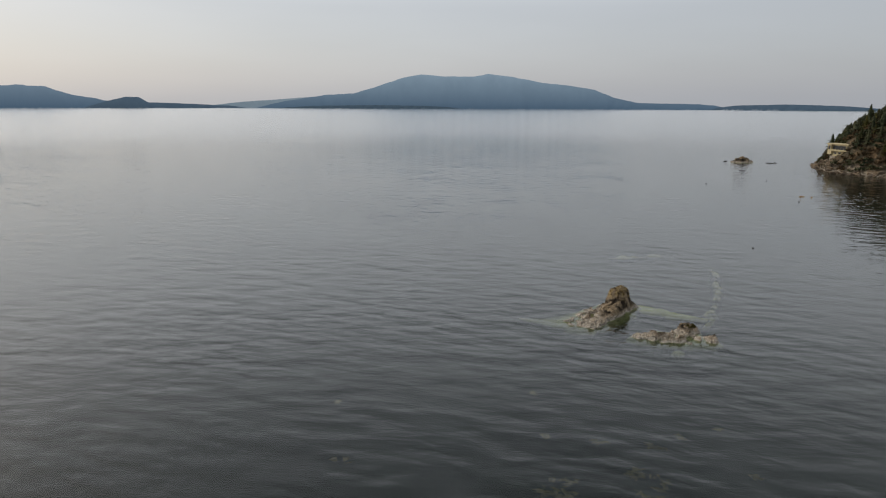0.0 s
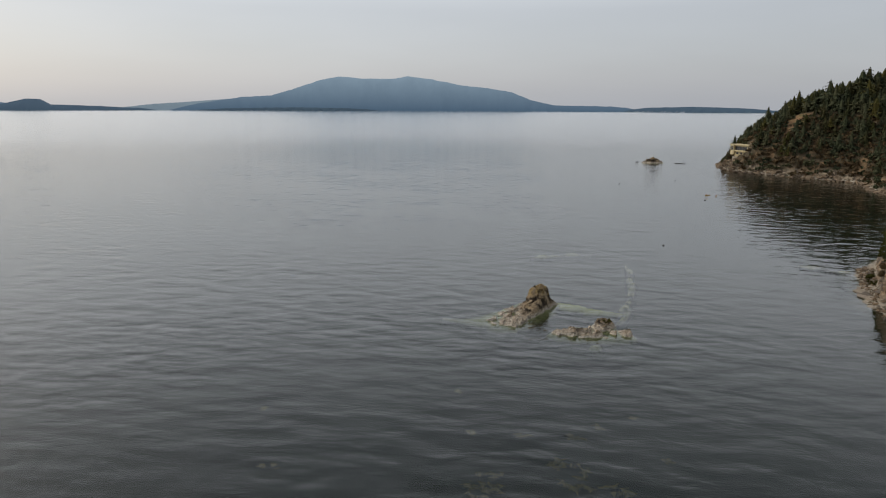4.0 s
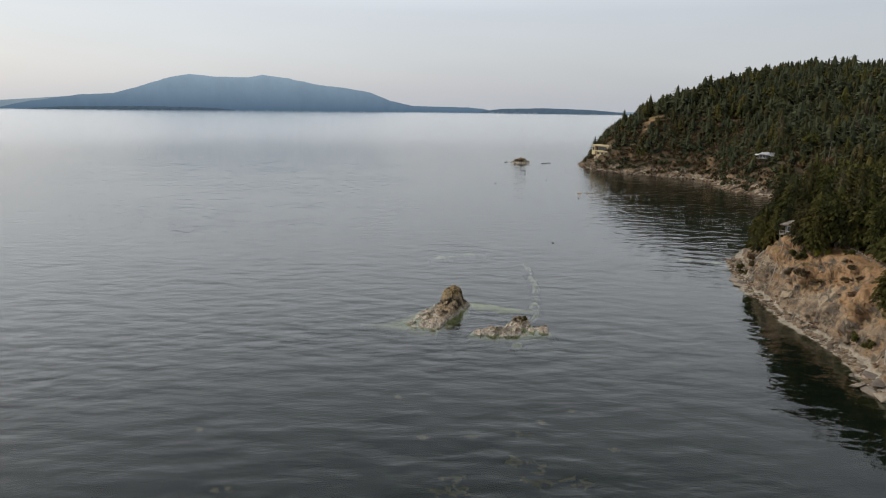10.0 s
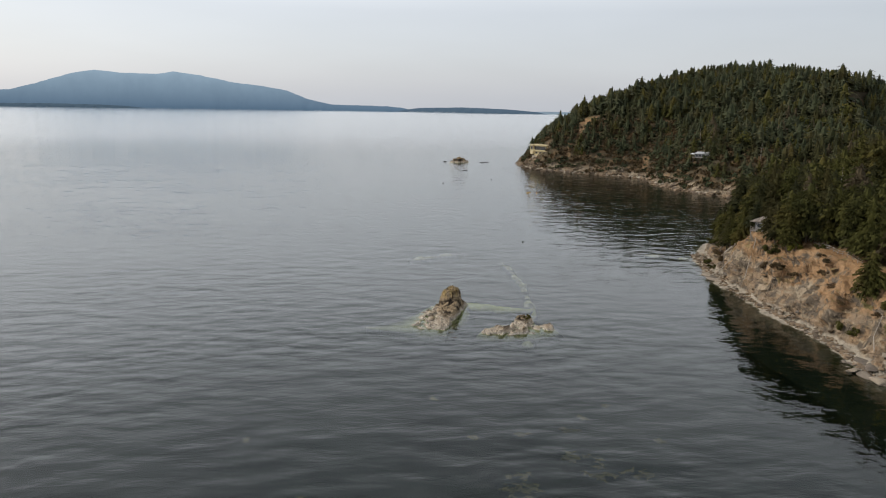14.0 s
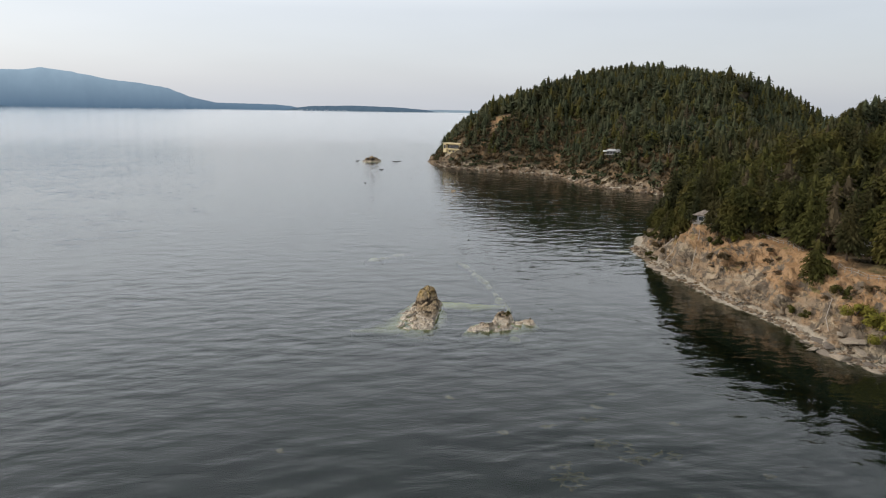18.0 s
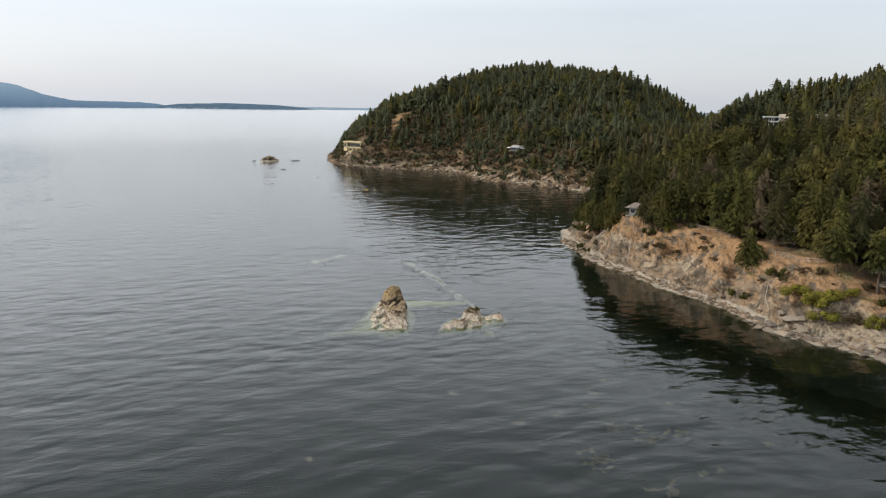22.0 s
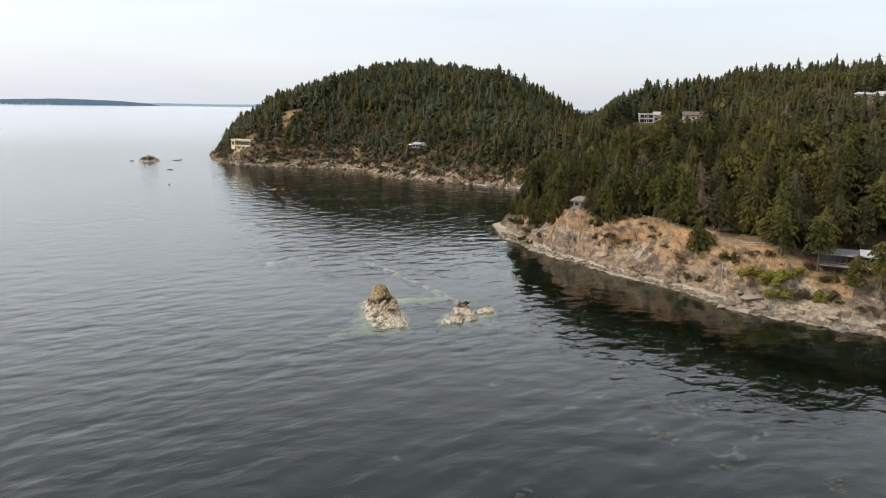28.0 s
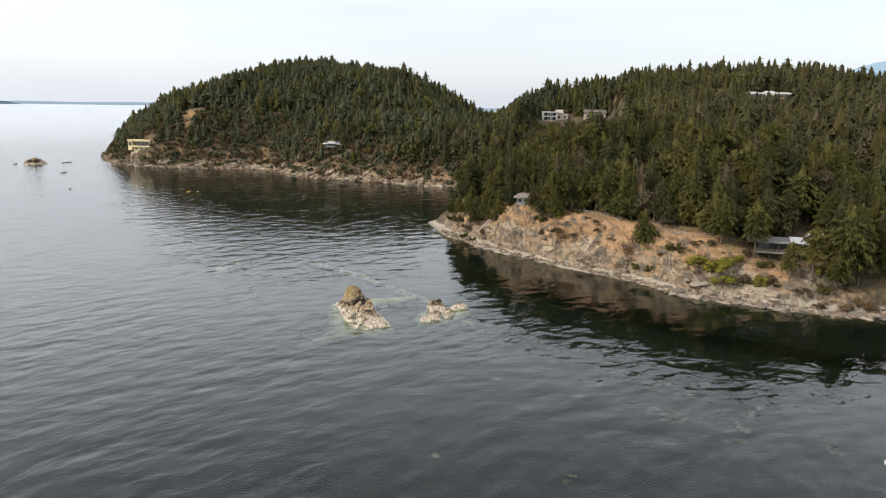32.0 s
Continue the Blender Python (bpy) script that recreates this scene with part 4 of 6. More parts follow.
# ---- sea rocks ----
def heightfield_rock(name, label, x0, y0, x1, y1, cell, shape, chop, seed, mat, category="rock"):
    """A rock from a height function, broken into tilted blocks and ledges."""
    xs, ys = np.arange(x0, x1, cell), np.arange(y0, y1, cell)
    verts, faces, low = [], [], []
    n, m = len(ys), len(xs)
    for y in ys:
        for x in xs:
            wx = x + 0.5 * noise.noise((x * 0.5, y * 0.5, seed))
            wy = y + 0.5 * noise.noise((x * 0.5, y * 0.5, seed + 7))
            h = shape(wx, wy)
            dist, pts = noise.voronoi((wx * 0.34 + wy * 0.12, wy * 0.42 - wx * 0.12, seed))
            block = noise.cell(Vector(pts[0]) * 9.7) - 0.45
            tilt = (pts[0].x - wx * 0.34 - wy * 0.12) * (noise.cell(Vector(pts[0]) * 5.1) - 0.3) * 1.6
            dist, pts = noise.voronoi((wx * 0.95, wy * 1.1 + wx * 0.3, seed + 3))
            chip = noise.cell(Vector(pts[0]) * 6.3) - 0.5
            dry = min(1.0, max(h + 0.6, 0.0) / 1.2)
            h += chop * dry * (0.9 * block + tilt + 0.34 * chip) + 0.62 * chop * dry * noise.fractal((x * 1.3, y * 1.3, seed), 0.8, 2.0, 5)
            verts.append((x, y, max(h, -3.0)))
            low.append(h < -1.7)
    for i in range(n - 1):
        for j in range(m - 1):
            a = i * m + j
            q = (a, a + 1, a + m + 1, a + m)
            if not all(low[k] for k in q):
                faces.append(q)
    me = mesh_from(name, verts, faces, mat)
    return tagged(new(name, me), label, category)


def bump_at(x, y, cx, cy, turn, long, wide, high, power=2.0):
    c, s = math.cos(radians(turn)), math.sin(radians(turn))
    u, v = ((x - cx) * c + (y - cy) * s) / long, (-(x - cx) * s + (y - cy) * c) / wide
    r = (abs(u) ** power + abs(v) ** power) ** (1 / power)
    return high * max(-2.0 / high, 1 - r ** 1.7)


def tall_rock(x, y):
    # a slab that dips to the west, broken off steeply along its eastern edge, with a square head at its northern end
    u, v = -0.32 * x - 0.95 * y, 0.95 * x - 0.32 * y
    ridge = 2.7 - 0.135 * max(u, 0)
    west = 4.6 - 0.10 * abs(u - 8)
    h = min(ridge * (v + west) / (west + 1.6), (3.2 - v) * 2.8, (17.0 - u) * 0.7, (u + 4.4) * 0.9, ridge)
    # the drowned skirt falls away softly all round
    r = math.hypot((u - 6.4) / 11.6, (v + 0.8) / 5.2)
    h = max(h, -0.12 - 3.4 * max(0.0, r - 0.92)) if h < 0 else h
    head = 4.7 - 0.5 * (math.hypot(x + 0.1, y - 0.2) / 1.8) ** 5
    return max(h, head, -3.2)


def low_rock(x, y):
    # two flat lobes crossed by a crest, barely out of the water
    h = -0.1 - 0.75 * max(0.0, math.hypot((x - 13.2) * 0.75, (y + 16.2) * 1.25) - 4.8)
    h = max(h, min(bump_at(x, y, 10.0, -18.2, 8, 6.4, 3.0, 3.0) - 0.9, 0.60 + 0.06 * (x - 8)))
    h = max(h, min(bump_at(x, y, 14.0, -13.9, 60, 5.4, 2.8, 4.0) - 0.9, 0.85 + 0.20 * (y + 14)))
    h = max(h, min(bump_at(x, y, 17.6, -15.4, -28, 4.2, 2.0, 3.0) - 0.9, 0.7))
    h = max(h, bump_at(x, y, 13.6, -23.6, 70, 2.6, 1.6, 1.3) - 1.36)
    return h


def islet_rock(x, y):
    h = bump_at(x, y, 42.5, 436, 8, 9.0, 7, 6.0) - 1.4
    return max(h, bump_at(x, y, 40, 435, 8, 12, 8, 2.2) - 1.2)


heightfield_rock("sea_rock", "jagged sea rock with an ochre lichened head", -19, -25, 11, 11, 0.20, tall_rock, 0.62, 3.0, M_ROCK)
heightfield_rock("sea_rock", "low broken sea rock with pale barnacles", -1, -29, 28, -5, 0.22, low_rock, 0.6, 9.0, M_ROCK)
heightfield_rock("islet", "small rounded rocky islet in the bay", 26, 424, 58, 448, 0.8, islet_rock, 1.6, 14.0, rock_material("islet_rock", 0.42), "islet")


# ---- stones of the shore ----
def stone_mesh(seed, flat):
    rng = random.Random(seed)
    bm = bmesh.new()
    for _ in range(13):
        v = Vector([math.copysign(abs(c) ** 0.55, c) for c in Vector((rng.gauss(0, 1), rng.gauss(0, 1), rng.gauss(0, 1))).normalized()])
        bm.verts.new((v.x * rng.uniform(0.8, 1.1), v.y * rng.uniform(0.6, 0.95), v.z * flat))
    bmesh.ops.convex_hull(bm, input=bm.verts[:])
    bmesh.ops.delete(bm, geom=[v for v in bm.verts if not v.link_faces], context="VERTS")
    bmesh.ops.bevel(bm, geom=bm.edges[:], offset=0.07, segments=1, affect="EDGES")
    me = bpy.data.meshes.new("boulder")
    bm.to_mesh(me)
    bm.free()
    me.materials.append(M_STONE)
    return me


STONES = [stone_mesh(s, f) for s, f in ((1, 0.35), (2, 0.45), (3, 0.6), (4, 0.3), (5, 0.7), (6, 0.4), (7, 0.5), (8, 0.8))]
SHINGLE = random.Random(31)


def shore_point(along):
    """A point and the inland direction, metres along the bluff's waterline from its northern tip."""
    for (ax, ay), (bx, by) in zip(SHORE, SHORE[1:]):
        L = math.hypot(bx - ax, by - ay)
        if along <= L:
            f = along / L
            return ax + f * (bx - ax), ay + f * (by - ay), -(by - ay) / L, (bx - ax) / L
        along -= L
    return None


def boulders():
    for i in range(270):
        along = SHINGLE.uniform(0, 185) if i < 170 else SHINGLE.uniform(95, 185)
        rough = along > 95 or 22 < along < 42
        x, y, nx, ny = shore_point(along)
        off = abs(SHINGLE.gauss(0, 2.2 if rough else 1.4)) + (-1.2 if rough else 0.6)
        size = SHINGLE.uniform(0.5, 1.2) * (1.6 if rough and SHINGLE.random() < 0.45 else 0.75 if rough else 0.5)
        px, py = x + nx * off, y + ny * off
        ob = new("boulder", STONES[i % len(STONES)])
        z = max(ground_at(px, py) - 0.15 * size, -0.35)
        ob.matrix_world = Matrix.LocRotScale((px, py, z + 0.12 * size), Euler((SHINGLE.uniform(-0.25, 0.25), SHINGLE.uniform(-0.25, 0.25), SHINGLE.uniform(-0.7, 0.7) + 1.4)), (size * 1.55, size * 1.05, size * 0.62))
        tagged(ob, "flat pale slab of shore rock" if size > 1.3 else "rounded pale boulder at the waterline", "boulder", group="boulders of the bluff shore")


boulders()


def joined_stones(name, label, spots, mat=None):
    vs, fs, base = [], [], 0
    for i, (x, y, z, s) in enumerate(spots):
        me = STONES[i % len(STONES)]
        turn = Matrix.LocRotScale((x, y, z), Euler((SHINGLE.uniform(-0.4, 0.4), SHINGLE.uniform(-0.4, 0.4), SHINGLE.uniform(0, 6.3))), (s * 1.3, s, s))
        vs += [turn @ v.co for v in me.vertices]
        fs += [[base + k for k in p.vertices] for p in me.polygons]
        base += len(me.vertices)
    tagged(new(name, mesh_from(name, vs, fs, mat or M_ROCK2)), label, "rocks", kind="stuff")


def island_rock():
    k = Mat("headland_rock", 0.9, 0, 0.2)
    g = k.noise(1.0, 6, 0.7)
    c = k.mix(k.random(True), k.mix(g, (0.065, 0.050, 0.037), (0.18, 0.14, 0.10)), k.mix(g, (0.14, 0.094, 0.058), (0.40, 0.295, 0.19)))
    k.colour(c)
    k.bump(g, 0.6, 0.2)
    return k.m


M_ROCK2 = island_rock()


def headland_rocks():
    line = SHORE[SHORE.index((118, 520)):SHORE.index((190, 155)) + 1]
    out = []
    for (ax, ay), (bx, by) in zip(line, line[1:]):
        L = math.hypot(bx - ax, by - ay)
        nx, ny = -(by - ay) / L, (bx - ax) / L
        for _ in range(int(L * 2.0)):
            f, off = SHINGLE.random(), SHINGLE.uniform(-0.6, 1) * SHINGLE.random() * 6
            x, y = ax + f * (bx - ax) + nx * off, ay + f * (by - ay) + ny * off
            out.append((x, y, max(ground_at(x, y), -0.2), SHINGLE.triangular(0.5, 2.6, 0.8)))
    joined_stones("headland_rocks", "tumbled tan rocks along the headland shore", out)


headland_rocks()


def bluff_outcrops():
    """Angular blocks that stand out of the bluff's face, and the rubble along its foot."""
    out, low = [], []
    while len(out) < 60:
        x, y = SHINGLE.uniform(72, 92), SHINGLE.uniform(-86, 58)
        z = ground_at(x, y)
        if 1.6 < z < 12.5 and noise.noise((x * 0.15, y * 0.15, 6.0)) > -0.25:
            s = SHINGLE.triangular(0.3, 1.5, 0.5)
            out.append((x, y, z - 0.6 * s, s))
    while len(low) < 900:
        p = shore_point(SHINGLE.uniform(0, 185))
        off = SHINGLE.uniform(0.3, 4.5) * SHINGLE.random() ** 0.5
        x, y = p[0] + p[2] * off, p[1] + p[3] * off
        z = ground_at(x, y)
        if -0.3 < z < 2.2:
            low.append((x, y, z, SHINGLE.triangular(0.2, 0.9, 0.3)))
    joined_stones("bluff_outcrops", "weathered blocks standing out of the bluff face", out, M_GROUND)
    joined_stones("shore_rubble", "loose pale stones along the foot of the bluff", low, M_ROCK2)


bluff_outcrops()


# ---- ledges under the water and weed ----
def ledge(name, label, line, width, depth, mat, seed):
    """A drowned spit of rock or sand along a line, its crown a little under the surface."""
    pts = [Vector((x, y, 0)) for x, y in line]
    verts, faces, cols = [], [], 9
    total = sum((b - a).length for a, b in zip(pts, pts[1:]))
    n = int(total / 0.7)
    for i in range(n + 1):
        s = total * i / n
        for a, b in zip(pts, pts[1:]):
            L = (b - a).length
            if s <= L + 1e-6:
                break
            s -= L
        p, t = a.lerp(b, min(s / L, 1)), (b - a).normalized()
        side = Vector((-t.y, t.x, 0))
        end = min(1.0, 4 * min(i, n - i) / n + 0.15)
        for j in range(cols):
            v = (j / (cols - 1) - 0.5) * 2
            w = width * (0.7 + 0.6 * noise.noise((p.x * 0.15, p.y * 0.15, seed))) * end
            q = p + side * (v * w + 1.2 * noise.noise((p.x * 0.2, p.y * 0.2, seed + 3)))
            q.z = -depth - 1.5 * abs(v) ** 1.8 + 0.75 * noise.fractal((q.x * 0.3, q.y * 0.3, seed), 0.9, 2.0, 4)
            q.z = min(q.z, -0.07 - 0.05 * noise.noise((q.x, q.y, seed)))
            verts.append(q)
    for i in range(n):
        for j in range(cols - 1):
            a = i * cols + j
            faces.append((a, a + 1, a + cols + 1, a + cols))
    tagged(new(name, mesh_from(name, verts, faces, mat)), label, "reef")


def sunken(name, a, b, patchy=0.25):
    k = Mat(name, 0.95, 0, 0.05)
    mottle = k.range(k.math("ADD", k.math("MULTIPLY", k.noise(0.16, 3, 0.6, shift=3.0), 0.6), k.math("MULTIPLY", k.noise(0.8, 5, 0.7), 0.4)), 0.42, 0.60, patchy, 1.0)
    # mottled tone; its fade to near-black with depth paints in the water's murk
    k.colour(k.mix(k.math("MULTIPLY", k.range(k.xyz("Z"), -1.15, -0.25), mottle), (0.020, 0.028, 0.019), k.mix(k.noise(1.6, 5, 0.65), a, b)))
    return k.m


M_SAND, M_REEF = sunken("drowned_sand", (0.74, 0.76, 0.26), (0.88, 0.87, 0.44), 0.8), sunken("drowned_reef", (0.42, 0.42, 0.20), (0.84, 0.80, 0.50), 0.06)
ledge("reef", "pale sandy spit just under the water", [(3.2, 5.5), (9.8, 1.6), (15, -0.2), (18.5, -0.8)], 3.4, 0.10, M_SAND, 2.0)
ledge("reef", "pale line of drowned rocks under the water", [(17.5, -9), (19.2, -1), (19.4, 8), (20.6, 18), (20.8, 30), (20.3, 42), (19.6, 50)], 2.0, 0.20, M_REEF, 5.0)
ledge("reef", "faint drowned rocks off the sea rock", [(-8, 55), (-2, 59), (2, 63), (9, 64.5)], 3.0, 0.42, M_REEF, 8.0)
ledge("reef", "pale shoal running off the bluff point", [(80, 56), (74, 60), (68, 63)], 1.8, 0.10, M_REEF, 11.0)


def kelp(spots):
    rng = random.Random(5)
    k = Mat("kelp_blades", 0.5, 0, 0.4)
    k.colour(k.mix(k.random(True), (0.065, 0.058, 0.010), (0.20, 0.165, 0.026)))
    for cx, cy, r, n in spots:
        tris = []
        strands = [(rng.gauss(0, 0.5) * r, rng.gauss(0, 0.45) * r, rng.uniform(0, math.tau), rng.uniform(0.3, 1.1) * r) for _ in range(max(2, n // 14))]
        for _ in range(n):
            sx, sy, a, far = rng.choice(strands)
            q = rng.uniform(-0.5, 0.5) * far
            x, y, z = cx + sx + q * math.cos(a) * 1.3 + rng.gauss(0, 0.18), cy + sy + q * math.sin(a) + rng.gauss(0, 0.18), rng.uniform(-0.35, -0.02)
            t, L, w = rng.uniform(0, math.tau), rng.uniform(0.25, 0.8), rng.uniform(0.06, 0.16)
            c, s = math.cos(t), math.sin(t)
            p = [np.array([x + c * L * f - s * w * g, y + s * L * f + c * w * g, z + 0.03 * (1 - abs(f))]) for f, g in ((-1, 0), (0, 1), (1, 0), (0, -1))]
            tris += [(p[0], p[1], p[2]), (p[0], p[2], p[3])]
        me = tri_mesh("kelp_bed", tris, k.m)
        tagged(new("kelp_bed", me), "patch of olive kelp floating at the surface", "seaweed", kind="stuff")


kelp([(2.4, -79.5, 2.6, 150), (12, -72.6, 2.4, 80), (13, -77, 1.8, 90), (12.3, -63.5, 1.5, 40), (18, -76.5, 2.0, 60), (5.6, -65, 1.0, 24), (-6.5, -52, 0.9, 14),
      (14.4, -60.6, 1.2, 26), (6.6, -88.8, 2.0, 70), (1.4, -91, 1.8, 70), (9.3, -101, 2.2, 60), (-33.9, -65.4, 0.8, 16), (-24.7, -81.3, 1.0, 20), (24, -68, 1.4, 24), (-2, -66, 0.7, 12),
      (16, -88, 1.6, 40), (20, -55, 1.0, 14), (-18, -95, 0.8, 14), (28, -84, 1.5, 30)])


# ---- shrubs, lone trees and driftwood of the bluff ----
def shrub_mesh(seed, mat, count=2400, size=0.055):
    return tri_mesh("leaves", clump_tris(seed, 1.0, 0.95, count, size), mat)


SHRUBS = {"green": [shrub_mesh(60, M_BUSH), shrub_mesh(61, M_BUSH)], "dark": [shrub_mesh(62, M_FIR), shrub_mesh(63, M_FIR)], "brown": [shrub_mesh(64, M_SCRUB), shrub_mesh(65, M_SCRUB)]}
TWIGS = []
for s in range(2):
    bm = join(*[tube([(0, 0, -0.1), (0.35 * math.cos(a), 0.35 * math.sin(a), 0.4), (0.6 * math.cos(a + 0.3), 0.6 * math.sin(a + 0.3), 0.75)], [0.05, 0.035, 0.012], 5) for a in (0.2 + s, 1.7 + s, 3.1 + s, 4.6 + s)])
    me = bpy.data.meshes.new("stems")
    bm.to_mesh(me)
    bm.free()
    me.materials.append(M_BARK)
    TWIGS.append(me)


def shrub(x, y, size, tall, kind, label, lift=0.0):
    root = new("shrub")
    root.matrix_world = Matrix.LocRotScale((x, y, ground_at(x, y) + lift - 0.15 * tall), Euler((0, 0, x * 1.7 + y)), (size, size, tall))
    part_mesh("leaves", SHRUBS[kind][int(abs(x * 7 + y)) % 2], root)
    part_mesh("stems", TWIGS[int(abs(x + y)) % 2], root)
    return tagged(root, label, "shrub")


for x, y, s, t, kind, label in [
        (87.0, 53.5, 2.2, 1.8, "dark", "dark bush at the tip of the point"), (85.5, 49.0, 1.8, 1.6, "brown", "olive bush at the tip of the point"), (89.0, 60.5, 2.0, 1.6, "dark", "dark bush at the tip of the point"), (90.0, -56.0, 2.0, 1.8, "dark", "dark shrub under the deck of the long house"), (91.0, -61.5, 2.0, 1.8, "dark", "dark shrub under the deck of the long house"), (92.5, -67.5, 2.0, 1.8, "green", "green shrub under the deck of the long house"), (89.5, -50.5, 2.0, 1.8, "brown", "brown shrub beside the long house"), (78.8, -46.5, 3.8, 3.0, "green", "large bright green bush at the foot of the bluff"), (77.6, -42.6, 3.0, 2.4, "green", "bright yellow-green bush on the bluff foot"),
        (78.2, -50.5, 2.8, 2.2, "green", "bright green bush above the shore slabs"), (81.0, -48.5, 2.8, 2.4, "green", "yellow-green bush on the bluff foot"),
        (81.0, -34.7, 2.0, 2.2, "dark", "dark green shrub on the bluff edge"), (76.8, -30, 1.2, 1.6, "dark", "dark green shrub clinging to the rock face"),
        (76.5, -26.5, 1.3, 1.7, "dark", "dark green shrub clinging to the rock face"), 
        (79.0, 3.5, 1.8, 1.8, "brown", "olive brown shrub on a ledge"), (78.5, 8.0, 1.6, 1.8, "brown", "olive brown shrub on a ledge"), (81.5, 12, 2.0, 2.2, "dark", "dark green shrub at the bluff edge"),
        (84.0, 6.0, 1.6, 1.8, "green", "yellow-green bush on the bluff top"), (84.0, 34.0, 2.0, 2.2, "dark", "dark green shrub at the point"),
        (83.0, -58.0, 2.2, 2.4, "green", "green bush on the slope"), (85.5, -60.0, 2.2, 2.2, "brown", "rust brown bush on the slope"), (84.5, -66.0, 1.6, 1.5, "brown", "olive brown shrub on the slope"),
        (87.5, 1.5, 1.2, 1.2, "dark", "small dark shrub by the fence"), (86.5, 16.0, 2.0, 2.4, "green", "green shrub below the cabin"),
        (84.0, -44.0, 1.6, 1.6, "brown", "olive shrub on the rock slope"), (88.5, -71.0, 2.0, 2.2, "dark", "dark shrub over the shore"), (91.0, -80.0, 2.6, 2.2, "brown", "brown scrub over the shore"),
        (79.5, 40.0, 1.2, 1.4, "dark", "dark shrub on the point"),
        (82.0, 46.0, 1.8, 1.8, "dark", "dark shrub on the point"), (81.0, 36.0, 1.4, 1.6, "brown", "olive shrub on the point"), (82.5, -9.0, 1.3, 1.2, "brown", "olive brown shrub on dry grass"),
        
        (83.0, -39.0, 1.4, 1.2, "brown", "olive shrub on the slope"), (81.5, -54.5, 2.4, 2.0, "brown", "dry brown scrub on the slope"), (83.5, -72.0, 1.8, 1.6, "brown", "dry brown scrub on the slope"),
        (86.5, -76.5, 2.2, 1.8, "brown", "dry brown scrub on the slope"), (85.0, -50.0, 1.8, 1.6, "green", "yellow-green bush on the slope"),
        (80.5, -16.0, 1.2, 0.9, "brown", "low rusty shrub on the rock face"), (79.5, -1.5, 1.4, 1.0, "brown", "low olive shrub on the rock face")]:
    shrub(x, y, s, t, kind, label)

SCRUB = random.Random(77)
for i in range(22):
    x, y, nx, ny = shore_point(20 + 6.4 * i + SCRUB.uniform(-2, 2))
    off = SCRUB.uniform(5.5, 13.0)
    size = SCRUB.uniform(0.45, 1.0)
    shrub(x + nx * off, y + ny * off, size * 1.2, size, SCRUB.choice(("brown", "dark", "brown")), "small olive shrub rooted in the bluff face", -0.1)

# the spreading young fir that overhangs the bluff, and the edge trees that stand out from the wood
fir_tree(83.0, -24.2, ground_at(83.0, -24.2) - 3.0, 0.70, 1.0, 2, "spreading dark fir overhanging the bluff edge").scale = (0.86, 0.86, 0.72)
for x, y, s, k, label in [(89.5, 57.0, 0.50, 2, "spreading fir at the tip of the point"), (91.0, 62.0, 0.50, 6, "low fir at the tip of the point"), (86.0, 48.0, 0.75, 4, "fir tree on the point"), (89.5, 18.0, 0.85, 1, "fir tree behind the cabin"), (84.5, 10.5, 0.92, 2, "spreading fir on the bluff edge"), (85.0, 27.5, 0.50, 1, "fir tree on the point"), (84.0, 32.5, 0.62, 0, "fir tree on the point"), (83.5, 38.0, 0.62, 2, "fir tree on the point"),
                          (85.5, 44.0, 0.66, 1, "fir tree on the point"), (87.5, 36.0, 0.78, 4, "fir tree on the point"), (89.5, 42.0, 0.80, 0, "fir tree on the point"), (88.5, 50.0, 0.62, 2, "fir tree on the point"),
                          (90.5, 30.0, 0.85, 1, "fir tree behind the cabin"), (91.0, 24.0, 0.90, 0, "fir tree behind the cabin"), (88.0, 12.5, 0.80, 1, "fir tree on the bluff edge"), (83.0, 7.5, 0.62, 2, "low fir on the bluff edge"),
                          (87.6, -63.0, 0.66, 4, "slim fir before the long house"), (90.0, -67.5, 0.84, 4, "slim fir before the long house"), (92.5, -72.5, 0.80, 2, "spreading fir on the slope edge"), (82.8, 13.0, 0.70, 5, "low spreading fir hanging over the bluff edge"), (82.6, 16.2, 0.50, 1, "low fir hanging over the bluff edge"), (90.5, -73.0, 0.62, 4, "fir on the slope edge"), (90.5, -52.5, 0.90, 4, "slim fir before the long house"),
                          (90.0, -25.0, 0.85, 1, "fir tree by the fence"), (92.0, -14.0, 0.95, 0, "fir tree by the fence"), (91.0, -6.0, 0.80, 1, "fir tree by the fence"), (90.5, 3.5, 0.75, 0, "fir tree by the fence")]:
    fir_tree(x, y, ground_at(x, y), s, x + y, k, label)


def driftwood(points, radii, label):
    ob = tagged(new("driftwood_log", bpy.data.meshes.new("driftwood_log")), label, "log")
    bm = tube(points, radii, 7)
    bm.to_mesh(ob.data)
    bm.free()
    ob.data.materials.append(M_SNAG)


def over_ground(line, lift):
    return [(x, y, ground_at(x, y) + lift) for x, y in line]


driftwood(over_ground([(74.6, -39.5), (76.2, -36.6), (78.6, -35.0), (79.0, -34.0)], 0.7), [0.10, 0.09, 0.07, 0.03], "bleached bent log lying on the rock face")
driftwood(over_ground([(78.2, 32.5), (80.4, 31.0), (82.0, 29.6)], 0.6), [0.14, 0.12, 0.05], "bleached log on the dry grass slope")
driftwood(over_ground([(81.8, 37.6), (83.2, 35.6), (84.6, 34.2)], 0.9), [0.24, 0.20, 0.07], "white forked driftwood log on the point's slope")
driftwood(over_ground([(83.2, 35.6), (82.2, 34.2), (82.6, 33.0)], 1.3), [0.16, 0.12, 0.04], "white forked driftwood branch on the point's slope")
